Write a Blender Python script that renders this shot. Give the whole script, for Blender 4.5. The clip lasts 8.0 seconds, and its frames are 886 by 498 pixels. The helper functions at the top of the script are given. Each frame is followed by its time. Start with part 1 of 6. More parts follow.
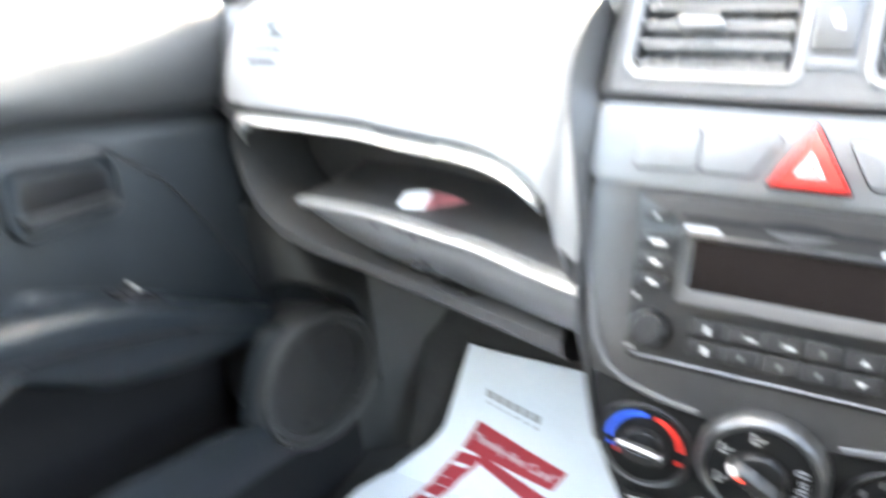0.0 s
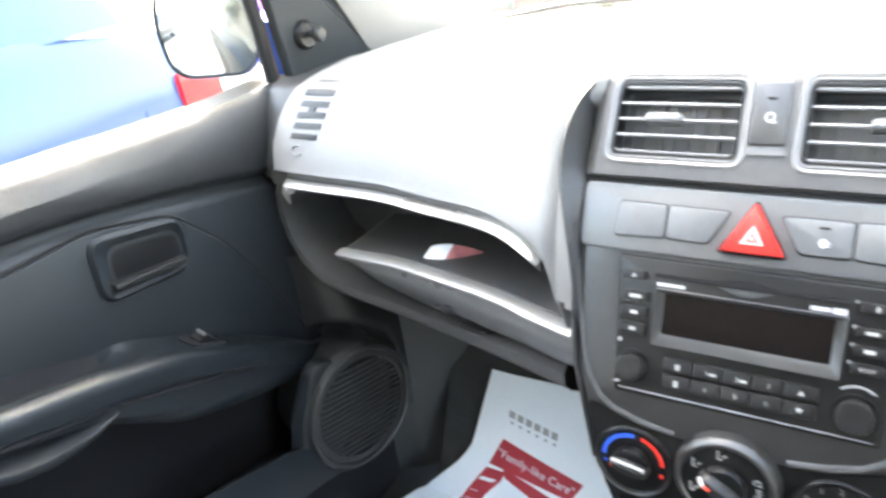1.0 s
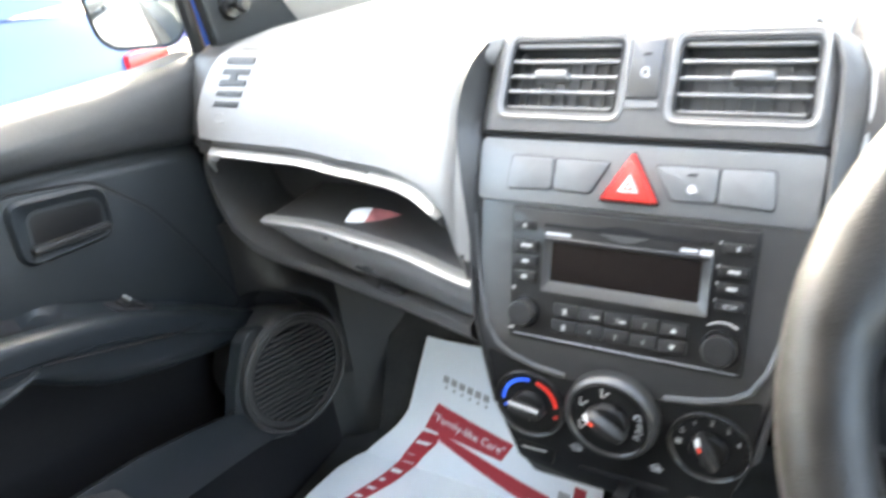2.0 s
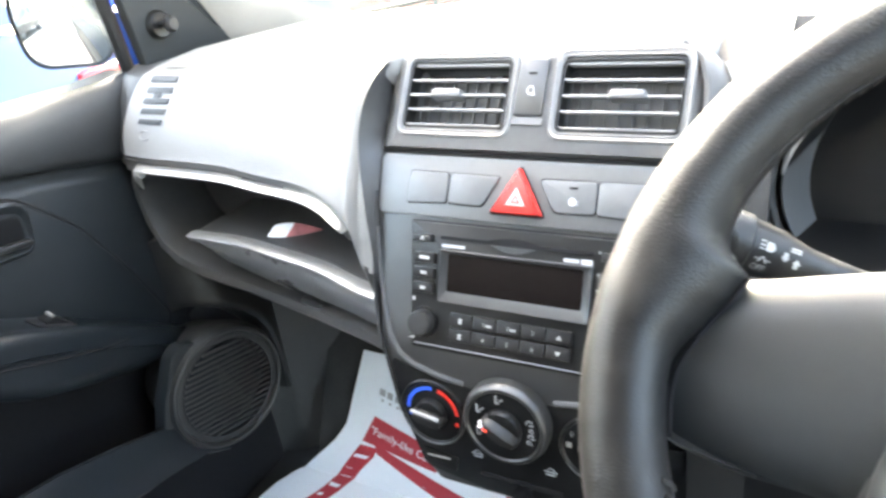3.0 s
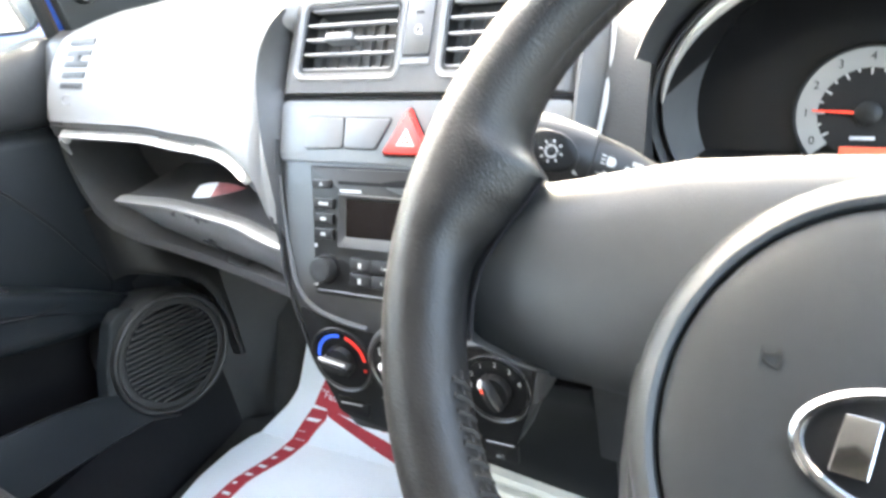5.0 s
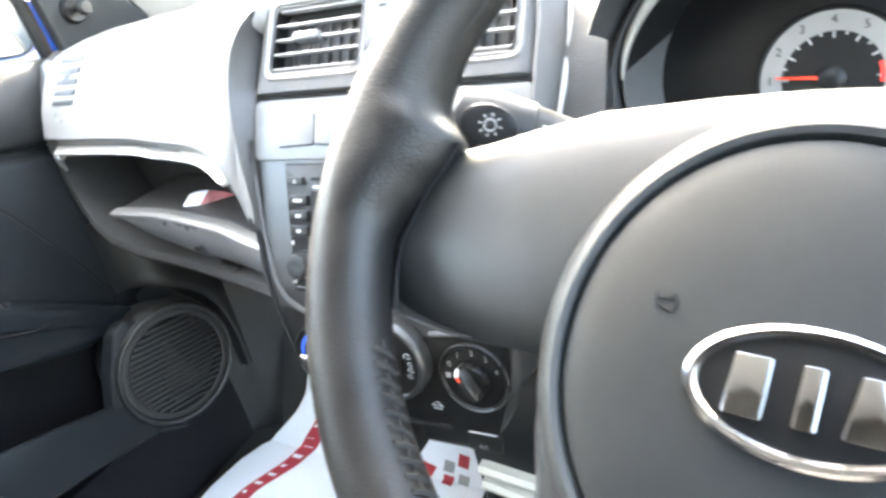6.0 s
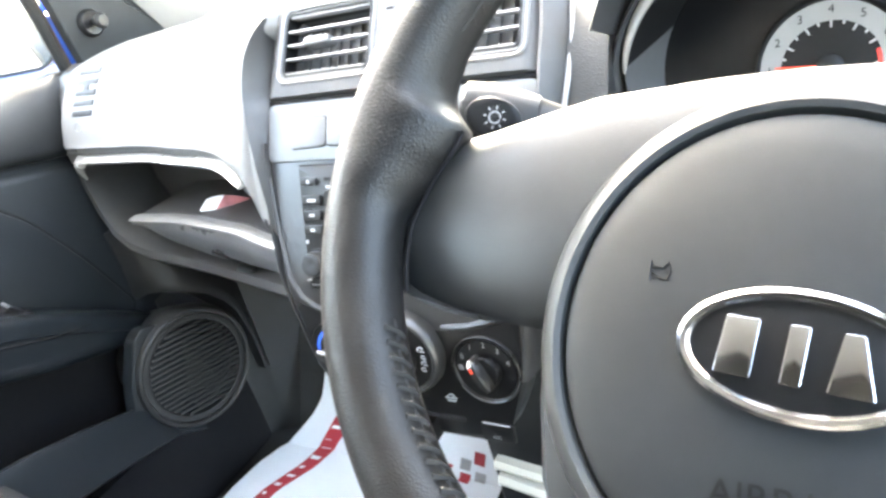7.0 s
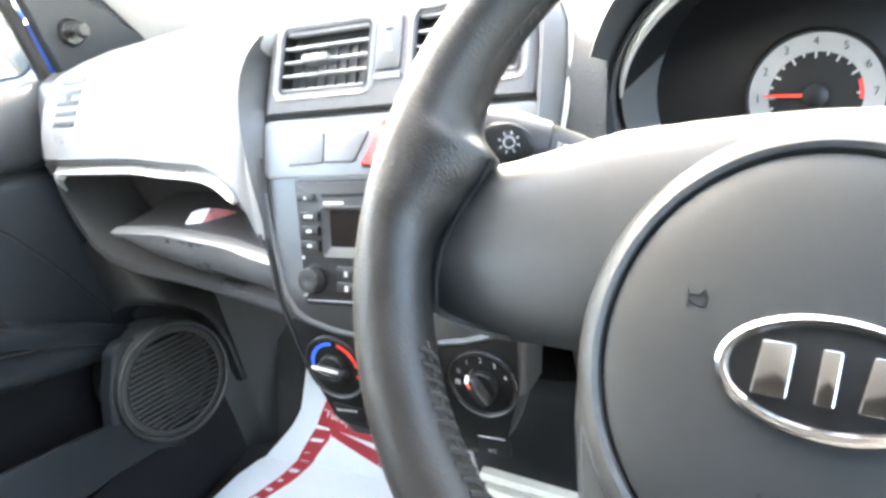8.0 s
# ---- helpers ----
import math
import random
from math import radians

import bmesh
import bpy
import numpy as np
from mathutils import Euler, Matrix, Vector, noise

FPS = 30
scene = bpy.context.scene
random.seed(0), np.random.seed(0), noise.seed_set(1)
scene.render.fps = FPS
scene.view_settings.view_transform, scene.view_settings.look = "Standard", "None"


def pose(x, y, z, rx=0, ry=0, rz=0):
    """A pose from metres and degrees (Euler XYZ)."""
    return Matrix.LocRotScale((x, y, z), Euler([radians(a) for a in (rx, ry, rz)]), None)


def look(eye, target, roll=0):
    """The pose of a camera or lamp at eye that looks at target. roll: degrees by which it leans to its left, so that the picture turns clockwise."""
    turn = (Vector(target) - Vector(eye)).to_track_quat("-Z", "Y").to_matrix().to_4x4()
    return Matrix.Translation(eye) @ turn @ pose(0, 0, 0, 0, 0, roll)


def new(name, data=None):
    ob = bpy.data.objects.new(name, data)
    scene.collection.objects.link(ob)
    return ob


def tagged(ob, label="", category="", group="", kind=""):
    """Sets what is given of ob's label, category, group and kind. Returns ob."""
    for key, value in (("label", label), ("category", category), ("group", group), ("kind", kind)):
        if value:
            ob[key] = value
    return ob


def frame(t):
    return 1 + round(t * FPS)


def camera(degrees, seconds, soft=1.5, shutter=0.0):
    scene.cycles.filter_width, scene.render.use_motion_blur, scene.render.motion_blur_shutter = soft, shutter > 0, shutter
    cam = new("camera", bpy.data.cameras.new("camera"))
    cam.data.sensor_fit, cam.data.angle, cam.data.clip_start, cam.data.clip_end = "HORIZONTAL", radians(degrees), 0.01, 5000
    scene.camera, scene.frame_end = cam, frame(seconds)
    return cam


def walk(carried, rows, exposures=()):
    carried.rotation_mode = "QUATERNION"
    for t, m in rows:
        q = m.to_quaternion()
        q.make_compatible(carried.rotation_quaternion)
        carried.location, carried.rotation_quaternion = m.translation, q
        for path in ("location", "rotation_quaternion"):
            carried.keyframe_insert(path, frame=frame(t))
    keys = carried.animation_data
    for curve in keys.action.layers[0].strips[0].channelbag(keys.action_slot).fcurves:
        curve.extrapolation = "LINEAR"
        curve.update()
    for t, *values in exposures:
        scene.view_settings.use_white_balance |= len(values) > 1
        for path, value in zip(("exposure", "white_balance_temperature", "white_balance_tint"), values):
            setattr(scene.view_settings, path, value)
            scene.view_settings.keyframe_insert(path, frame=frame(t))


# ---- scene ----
cam = camera(63.3, 8.0, soft=2.8, shutter=0.8)
PATH = [
    (0, (0.027, -0.447, 1.088), (-0.942, 1.032, 0.153), -6.4),
    (0.1, (0.017, -0.471, 1.122), (-0.97, 1.0, 0.193), -8.2),
    (0.2, (0.013, -0.489, 1.14), (-0.983, 0.972, 0.206), -8.4),
    (0.5, (0.043, -0.495, 1.155), (-1.039, 0.914, 0.236), -9.9),
    (1, (0.085, -0.513, 1.175), (-0.952, 0.944, 0.28), -9.2),
    (1.5, (0.121, -0.52, 1.156), (-0.849, 0.932, 0.18), -9.4),
    (2, (0.156, -0.514, 1.151), (-0.813, 0.966, 0.216), -8.9),
    (2.2, (0.176, -0.51, 1.153), (-0.778, 0.996, 0.246), -8.0),
    (3.3, (0.238, -0.494, 1.144), (-0.655, 1.034, 0.243), -8.4),
    (3.5, (0.247, -0.492, 1.142), (-0.64, 1.038, 0.209), -8.5),
    (4, (0.268, -0.492, 1.136), (-0.638, 1.033, 0.212), -9.1),
    (4.5, (0.293, -0.482, 1.123), (-0.623, 1.033, 0.193), -9.2),
    (4.7, (0.299, -0.477, 1.116), (-0.611, 1.039, 0.181), -9.7),
    (5.8, (0.335, -0.465, 1.084), (-0.628, 1.0, 0.121), -12.8),
    (6, (0.347, -0.461, 1.08), (-0.631, 1.03, 0.174), -13.7),
    (6.5, (0.36, -0.467, 1.073), (-0.608, 1.035, 0.174), -14.8),
    (7, (0.357, -0.476, 1.077), (-0.655, 1.008, 0.197), -15.3),
    (7.5, (0.351, -0.481, 1.08), (-0.627, 1.014, 0.181), -14.2),
    (8, (0.335, -0.495, 1.095), (-0.584, 1.047, 0.213), -13.5),
]
walk(cam, [(t, look(eye, target, roll)) for t, eye, target, roll in PATH], exposures=[(0, 5.5, 7700, 8), (0.5, 5.12, 7700, 8), (1.5, 4.8, 7700, 8), (3.5, 4.82, 7700, 8), (4.5, 4.9, 7700, 8), (6.0, 5.28, 7700, 8), (8, 5.28, 7700, 8)])

# ---- daylight: x is the car's right, y its front, z up ----
SUN_TO = Vector((-0.42, 0.66, 0.625)).normalized()
sun = new("sun", bpy.data.lights.new("sun", "SUN"))
sun.data.energy, sun.data.angle, sun.data.color = 2.8, radians(10), (0.97, 0.985, 1.0)
sun.matrix_basis = look(SUN_TO * 30, (0, 0, 0))
world = bpy.data.worlds.new("sky")
scene.world = world
world.use_nodes = True
wn = world.node_tree
sky = wn.nodes.new("ShaderNodeTexSky")
sky.sky_type, sky.sun_disc = "NISHITA", False
sky.dust_density = 4.0
sky.sun_elevation = math.asin(SUN_TO.z)
sky.sun_rotation = math.atan2(SUN_TO.x, SUN_TO.y)
wn.links.new(sky.outputs[0], wn.nodes["Background"].inputs[0])
wn.nodes["Background"].inputs[1].default_value = 0.15


# ---- materials ----
def material(name, colour, rough=0.5, metal=0.0, vary=0.12, vscale=6.0, grain=0.0, gscale=900.0, wear=0.0, spec=0.5,
             wave=None, coat=0.0, per_object=0.0):
    """Principled surface with tone variation at two scales, roughness wear and a fine grain relief (scales per metre)."""
    m = bpy.data.materials.new(name)
    m.use_nodes = True
    nt = m.node_tree
    b = nt.nodes["Principled BSDF"]
    b.inputs["Metallic"].default_value = metal
    b.inputs["Specular IOR Level"].default_value = spec
    b.inputs["Coat Weight"].default_value = coat
    co = nt.nodes.new("ShaderNodeTexCoord")
    big = nt.nodes.new("ShaderNodeTexNoise")
    big.inputs["Scale"].default_value, big.inputs["Detail"].default_value = vscale, 6
    nt.links.new(co.outputs["Object"], big.inputs["Vector"])
    fine = nt.nodes.new("ShaderNodeTexNoise")
    fine.inputs["Scale"].default_value, fine.inputs["Detail"].default_value = vscale * 22, 4
    nt.links.new(co.outputs["Object"], fine.inputs["Vector"])
    add = nt.nodes.new("ShaderNodeMath")
    add.operation = "ADD"
    nt.links.new(big.outputs["Fac"], add.inputs[0])
    nt.links.new(fine.outputs["Fac"], add.inputs[1])
    last = add.outputs[0]
    if per_object:
        info = nt.nodes.new("ShaderNodeObjectInfo")
        mul = nt.nodes.new("ShaderNodeMath")
        mul.operation = "MULTIPLY_ADD"
        mul.inputs[1].default_value = per_object
        nt.links.new(info.outputs["Random"], mul.inputs[0])
        nt.links.new(last, mul.inputs[2])
        last = mul.outputs[0]
    ramp = nt.nodes.new("ShaderNodeMapRange")
    ramp.inputs["From Min"].default_value, ramp.inputs["From Max"].default_value = 0.6, 1.4
    ramp.inputs["To Min"].default_value, ramp.inputs["To Max"].default_value = 1 - vary, 1 + vary
    nt.links.new(last, ramp.inputs["Value"])
    tint = nt.nodes.new("ShaderNodeVectorMath")
    tint.operation = "SCALE"
    tint.inputs[0].default_value = colour
    nt.links.new(ramp.outputs[0], tint.inputs["Scale"])
    nt.links.new(tint.outputs[0], b.inputs["Base Color"])
    rr = nt.nodes.new("ShaderNodeMapRange")
    rr.inputs["From Min"].default_value, rr.inputs["From Max"].default_value = 0.3, 0.7
    rr.inputs["To Min"].default_value, rr.inputs["To Max"].default_value = max(0.02, rough - wear - 0.03), rough + wear + 0.03
    nt.links.new(big.outputs["Fac"], rr.inputs["Value"])
    nt.links.new(rr.outputs[0], b.inputs["Roughness"])
    if grain:
        vor = nt.nodes.new("ShaderNodeTexVoronoi")
        vor.inputs["Scale"].default_value = gscale
        nt.links.new(co.outputs["Object"], vor.inputs["Vector"])
        bump = nt.nodes.new("ShaderNodeBump")
        bump.inputs["Strength"].default_value = grain
        bump.inputs["Distance"].default_value = 0.6 / gscale
        nt.links.new(vor.outputs["Distance"], bump.inputs["Height"])
        nt.links.new(bump.outputs[0], b.inputs["Normal"])
    return m


def glass_material(name, tint=(0.95, 0.98, 0.97), ior=1.1):
    m = bpy.data.materials.new(name)
    m.use_nodes = True
    b = m.node_tree.nodes["Principled BSDF"]
    b.inputs["Base Color"].default_value = (*tint, 1)
    b.inputs["Transmission Weight"].default_value = 1
    b.inputs["Roughness"].default_value = 0.0
    b.inputs["IOR"].default_value = ior
    return m


# dash vinyl far paler than charcoal: part of the sunlight sits in its colour
M_PAD_SUNLIT = material("sunlit_dash_vinyl", (0.1416, 0.1416, 0.1427), 0.42, grain=0.35, gscale=700, wear=0.01, spec=0.8, vary=0.06)
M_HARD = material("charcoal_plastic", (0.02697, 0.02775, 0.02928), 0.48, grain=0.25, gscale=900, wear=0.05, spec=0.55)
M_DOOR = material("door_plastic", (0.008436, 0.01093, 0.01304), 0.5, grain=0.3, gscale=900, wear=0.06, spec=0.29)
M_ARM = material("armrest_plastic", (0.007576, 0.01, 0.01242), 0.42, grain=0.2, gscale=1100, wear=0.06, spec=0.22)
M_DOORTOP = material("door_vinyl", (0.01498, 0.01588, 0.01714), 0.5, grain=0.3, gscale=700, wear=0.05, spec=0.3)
# kept darker than the pad's vinyl for the shade on the driver's side
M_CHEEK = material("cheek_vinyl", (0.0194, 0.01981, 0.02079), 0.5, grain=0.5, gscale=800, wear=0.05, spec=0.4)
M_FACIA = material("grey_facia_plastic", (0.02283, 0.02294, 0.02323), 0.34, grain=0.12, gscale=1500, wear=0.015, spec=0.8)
# paler than the facia so the housing's lit flank is carried by colour
M_VENT = material("lit_vent_plastic", (0.1289, 0.1295, 0.1316), 0.34, grain=0.12, gscale=1500, wear=0.015, spec=0.6)
M_CARDRED = material("mottled_red_card", (0.42, 0.14, 0.15), 0.5, vary=0.75, vscale=55)
M_LID = material("glovebox_plastic", (0.1046, 0.1046, 0.1058), 0.3, grain=0.2, gscale=1100, wear=0.05, spec=0.8)
# shelf colour raised to stand for the haze over the dark cavity
M_SHELF = material("shelf_plastic", (0.04734, 0.04768, 0.04899), 0.5, grain=0.3, gscale=900, wear=0.05, spec=0.4)
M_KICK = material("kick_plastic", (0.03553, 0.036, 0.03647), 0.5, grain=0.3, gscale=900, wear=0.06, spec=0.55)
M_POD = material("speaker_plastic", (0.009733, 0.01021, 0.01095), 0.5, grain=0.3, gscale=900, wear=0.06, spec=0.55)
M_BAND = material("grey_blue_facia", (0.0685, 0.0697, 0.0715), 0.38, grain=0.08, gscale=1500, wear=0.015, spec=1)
M_BLACK = material("black_plastic", (0.006302, 0.006375, 0.006822), 0.38, wear=0.06, grain=0.06, gscale=1800, spec=0.25)
M_RADIO = material("radio_black", (0.008441, 0.008441, 0.008619), 0.36, wear=0.05, grain=0.06, gscale=1800, spec=0.55)
M_BUTTON = material("button_black", (0.01389, 0.01389, 0.01422), 0.34, wear=0.05, spec=0.35)
M_GREYBTN = material("grey_switch", (0.0844, 0.08752, 0.09208), 0.42, wear=0.05, grain=0.1, gscale=1800, spec=0.9)
# flat dark for shade in hollows and gaps, lifted for haze; also print
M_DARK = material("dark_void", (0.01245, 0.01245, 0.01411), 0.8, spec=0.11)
M_SILVER = material("satin_silver_paint", (0.5305, 0.5242, 0.5053), 0.33, metal=0.75, vary=0.06, wear=0.06)
M_GREYSATIN = material("satin_grey_paint", (0.1067, 0.1095, 0.1138), 0.38, metal=0.45, vary=0.06, wear=0.05)
# lid plastic's highlight along the lip, put into a paler satin colour
M_LIP = material("lip_highlight", (0.30, 0.297, 0.288), 0.34, metal=0.5, vary=0.06, wear=0.05)
# duct colour raised from dark to stand for haze between the slats
M_DUCT = material("hazed_duct_grey", (0.075, 0.078, 0.083), 0.5, vary=0.06, wear=0.05)
M_SLAT = material("slat_grey", (0.2468, 0.2487, 0.2545), 0.4, vary=0.06, wear=0.05)
M_CHROME = material("chrome", (0.5975, 0.5975, 0.605), 0.16, metal=1.0, vary=0.04, wear=0.05)
M_LEATHER = material("black_leather", (0.006505, 0.006505, 0.006789), 0.4, grain=0.32, gscale=1000, vary=0.12, vscale=30, wear=0.05, spec=0.38)
M_THREAD = material("black_thread", (0.012, 0.012, 0.012), 0.7)
M_WHEEL = material("wheel_plastic", (0.01761, 0.01984, 0.02105), 0.42, grain=0.15, gscale=1600, wear=0.05, spec=0.55)
M_WHEELPAD = material("airbag_cover", (0.01044, 0.01231, 0.01373), 0.5, grain=0.08, gscale=1600, wear=0.06, spec=0.31)
M_HUB = material("hub_grey", (0.02093, 0.02368, 0.02537), 0.45, metal=0.0, vary=0.06, spec=0.5)
M_RED = material("hazard_red", (0.62, 0.035, 0.03), 0.32, vary=0.05)
M_WHITE = material("white_print", (0.32, 0.32, 0.32), 0.5, vary=0.05)
M_GREYINK = material("grey_ink", (0.3447, 0.3562, 0.3791), 0.7, vary=0.05)
M_DIALWHITE = material("dial_white", (0.1908, 0.1908, 0.1884), 0.5, vary=0.04)
M_BLUE = material("blue_print", (0.02, 0.12, 0.75), 0.45, vary=0.05)
M_REDPRINT = material("red_print", (0.70, 0.03, 0.02), 0.45, vary=0.05)
M_NEEDLE = material("needle_red", (0.85, 0.05, 0.02), 0.4, vary=0.05)
M_ORANGE = material("orange_display", (0.72, 0.10, 0.05), 0.4, vary=0.05)
# near-black screen, its brown lifted to stand for veil and reflection
M_SCREEN = material("smoked_screen", (0.0095, 0.0075, 0.007), 0.5, vary=0.1, spec=0.01)
M_PAPER = material("white_paper", (0.80, 0.86, 0.92), 0.6, vary=0.03, vscale=9)
M_PAPERRED = material("paper_red_ink", (0.42, 0.035, 0.05), 0.55, vary=0.08, vscale=9)
M_CARPET = material("black_carpet", (0.0448, 0.0448, 0.0456), 0.95, grain=1.0, gscale=450, vary=0.3, vscale=20, spec=0.24)
M_SEAT = material("dark_seat_fabric", (0.0144, 0.01536, 0.01728), 0.85, grain=0.8, gscale=700, vary=0.2, spec=0.44)
M_BEIGE = material("pillar_trim", (0.140, 0.139, 0.135), 0.65, grain=0.2, gscale=900, vary=0.05)
M_HEADLINER = material("headliner_cloth", (0.46, 0.465, 0.47), 0.9, grain=0.4, gscale=800, vary=0.05)
M_CREAM = material("cream_plastic", (0.55, 0.52, 0.45), 0.5, vary=0.06)
M_CARBLUE = material("blue_car_paint", (0.015, 0.10, 0.55), 0.25, vary=0.05, coat=0.8)
M_VANBLUE = material("blue_van_paint", (0.022, 0.058, 0.15), 0.3, vary=0.05, coat=0.6)
M_CARRED = material("red_car_paint", (0.55, 0.03, 0.03), 0.25, vary=0.05, coat=0.8)
M_LAMP = material("red_lamp_plastic", (0.60, 0.012, 0.016), 0.15, vary=0.06, coat=0.6)
M_CARDARK = material("dark_car_paint", (0.03, 0.032, 0.036), 0.25, vary=0.05, coat=0.8)
M_TYRE = material("tyre_rubber", (0.02, 0.02, 0.02), 0.8)
M_ASPHALT = material("asphalt", (0.10, 0.10, 0.10), 0.9, grain=0.8, gscale=120, vary=0.25, vscale=0.8)
M_GLASS = glass_material("window_glass")
M_CARGLASS = material("dark_car_glass", (0.02, 0.022, 0.024), 0.06, vary=0.05)
M_MIRROR = material("mirror_silver", (0.88, 0.90, 0.90), 0.02, metal=1.0, vary=0.01)


# ---- builders ----
def world_of(ob):
    m = ob.matrix_basis.copy()
    if ob.parent:
        m = world_of(ob.parent) @ ob.matrix_parent_inverse @ m
    return m


def part(name, bm, mat, parent=None, label="", smooth=40):
    """Links a bmesh (in world metres) as one mesh object under a thing or a part."""
    me = bpy.data.meshes.new(name)
    bmesh.ops.recalc_face_normals(bm, faces=bm.faces)
    lim = radians(smooth)
    for f in bm.faces:
        f.smooth = True
    for e in bm.edges:
        if len(e.link_faces) == 2 and e.calc_face_angle(0) > lim:
            e.smooth = False
    bm.to_mesh(me)
    bm.free()
    me.materials.append(mat)
    ob = new(name, me)
    if parent is not None:
        ob.parent = parent
        ob.matrix_parent_inverse = world_of(parent).inverted()
    if label:
        tagged(ob, label)
    return ob


def thing(name, place, label, category, group="", kind=""):
    ob = new(name)
    ob.empty_display_size = 0.05
    ob.matrix_basis = Matrix.Translation(place)
    return tagged(ob, label, category, group, kind)


def add_loft(bm, rings, closed=True, caps=True):
    vs = [[bm.verts.new(p) for p in r] for r in rings]
    n = len(vs[0])
    for a, b in zip(vs, vs[1:]):
        for i in range(n if closed else n - 1):
            j = (i + 1) % n
            bm.faces.new((a[i], a[j], b[j], b[i]))
    if caps and closed:
        bm.faces.new(vs[0][::-1])
        bm.faces.new(vs[-1])
    return bm


def loft(rings, closed=True, caps=True):
    return add_loft(bmesh.new(), rings, closed, caps)


def add_box(bm, lo, hi, bevel=0.0, m=None):
    made = bmesh.ops.create_cube(bm, size=1)["verts"]
    lo, hi = Vector(lo), Vector(hi)
    mid, size = (lo + hi) / 2, hi - lo
    for v in made:
        v.co = Vector((v.co.x * size.x, v.co.y * size.y, v.co.z * size.z)) + mid
    if bevel:
        edges = list({e for v in made for e in v.link_edges})
        res = bmesh.ops.bevel(bm, geom=edges, offset=bevel, segments=2, affect="EDGES", profile=0.6)
        made = list({v for f in res["faces"] for v in f.verts} | {v for v in made if v.is_valid})
    if m is not None:
        for v in made:
            v.co = m @ v.co
    return bm


def box(lo, hi, bevel=0.0, m=None):
    return add_box(bmesh.new(), lo, hi, bevel, m)


def add_tube(bm, path, radius, n=10, closed=False, caps=True, squash=1.0):
    path = [Vector(p) for p in path]
    k = len(path)
    rad = radius if isinstance(radius, (list, tuple)) else [radius] * k
    rings, up = [], None
    for i, p in enumerate(path):
        a = path[(i - 1) % k] if closed or i else path[i]
        b = path[(i + 1) % k] if closed or i < k - 1 else path[i]
        d = (b - a).normalized()
        if up is None:
            up = d.orthogonal().normalized()
        up = (up - d * up.dot(d)).normalized()
        side = d.cross(up)
        rings.append([p + up * rad[i] * math.cos(2 * math.pi * j / n) + side * rad[i] * squash * math.sin(2 * math.pi * j / n) for j in range(n)])
    if closed:
        rings.append(rings[0])
        add_loft(bm, rings, True, False)
        bmesh.ops.remove_doubles(bm, verts=bm.verts, dist=1e-6)
    else:
        add_loft(bm, rings, True, caps)
    return bm


def tube(path, radius, n=10, closed=False, caps=True):
    return add_tube(bmesh.new(), path, radius, n, closed, caps)


def frame_matrix(origin, x, y, z):
    m = Matrix((x, y, z)).transposed().to_4x4()
    m.translation = origin
    return m


def add_lathe(bm, profile, m, n=40, sx=1.0, sy=1.0):
    """Rings (radius, height) round the local z axis of m."""
    rings = []
    for r, h in profile:
        r = max(r, 1e-5)
        rings.append([m @ Vector((r * sx * math.cos(2 * math.pi * j / n), r * sy * math.sin(2 * math.pi * j / n), h)) for j in range(n)])
    add_loft(bm, rings)
    return bm


def lathe(profile, m, n=40, sx=1.0, sy=1.0):
    return add_lathe(bmesh.new(), profile, m, n, sx, sy)


def rounded(points, r, seg=4):
    """A polygon with its corners rounded by r (one radius or one per corner)."""
    out, k = [], len(points)
    for i, p in enumerate(points):
        rad = r[i] if isinstance(r, (list, tuple)) else r
        p = Vector(p)
        a, b = Vector(points[i - 1]) - p, Vector(points[(i + 1) % k]) - p
        d = min(rad, a.length * 0.48, b.length * 0.48)
        if d <= 0:
            out.append(p)
            continue
        p0, p1 = p + a.normalized() * d, p + b.normalized() * d
        for s in range(seg + 1):
            t = s / seg
            out.append(p0 * (1 - t) ** 2 + p * 2 * t * (1 - t) + p1 * t * t)
    return out


def inset(poly, d):
    area = sum(a.x * b.y - b.x * a.y for a, b in zip(poly, poly[1:] + poly[:1]))
    sign = 1 if area > 0 else -1
    out, k = [], len(poly)
    for i, p in enumerate(poly):
        e0, e1 = (p - poly[i - 1]), (poly[(i + 1) % k] - p)
        n0 = Vector((-e0.y, e0.x)).normalized() * sign if e0.length > 1e-9 else Vector((0, 0))
        n1 = Vector((-e1.y, e1.x)).normalized() * sign if e1.length > 1e-9 else Vector((0, 0))
        n = n0 + n1
        if n.length < 1e-6:
            out.append(p.copy())
            continue
        n.normalize()
        out.append(p + n * d / max(0.5, n.dot(n1)))
    return out


def add_plate(bm, poly, put, lo, hi, bevel=0.0008):
    """A solid plate over a polygon in a surface's own (u, v): put(u, v, off) gives the place."""
    poly = [Vector(p) for p in poly]
    rings = [[put(p.x, p.y, lo) for p in poly], [put(p.x, p.y, hi - bevel) for p in poly]]
    if bevel:
        rings.append([put(p.x, p.y, hi - bevel * 0.3) for p in inset(poly, bevel * 0.3)])
        rings.append([put(p.x, p.y, hi) for p in inset(poly, bevel)])
    add_loft(bm, rings)
    return bm


def plate(poly, put, lo, hi, bevel=0.0008):
    return add_plate(bmesh.new(), poly, put, lo, hi, bevel)


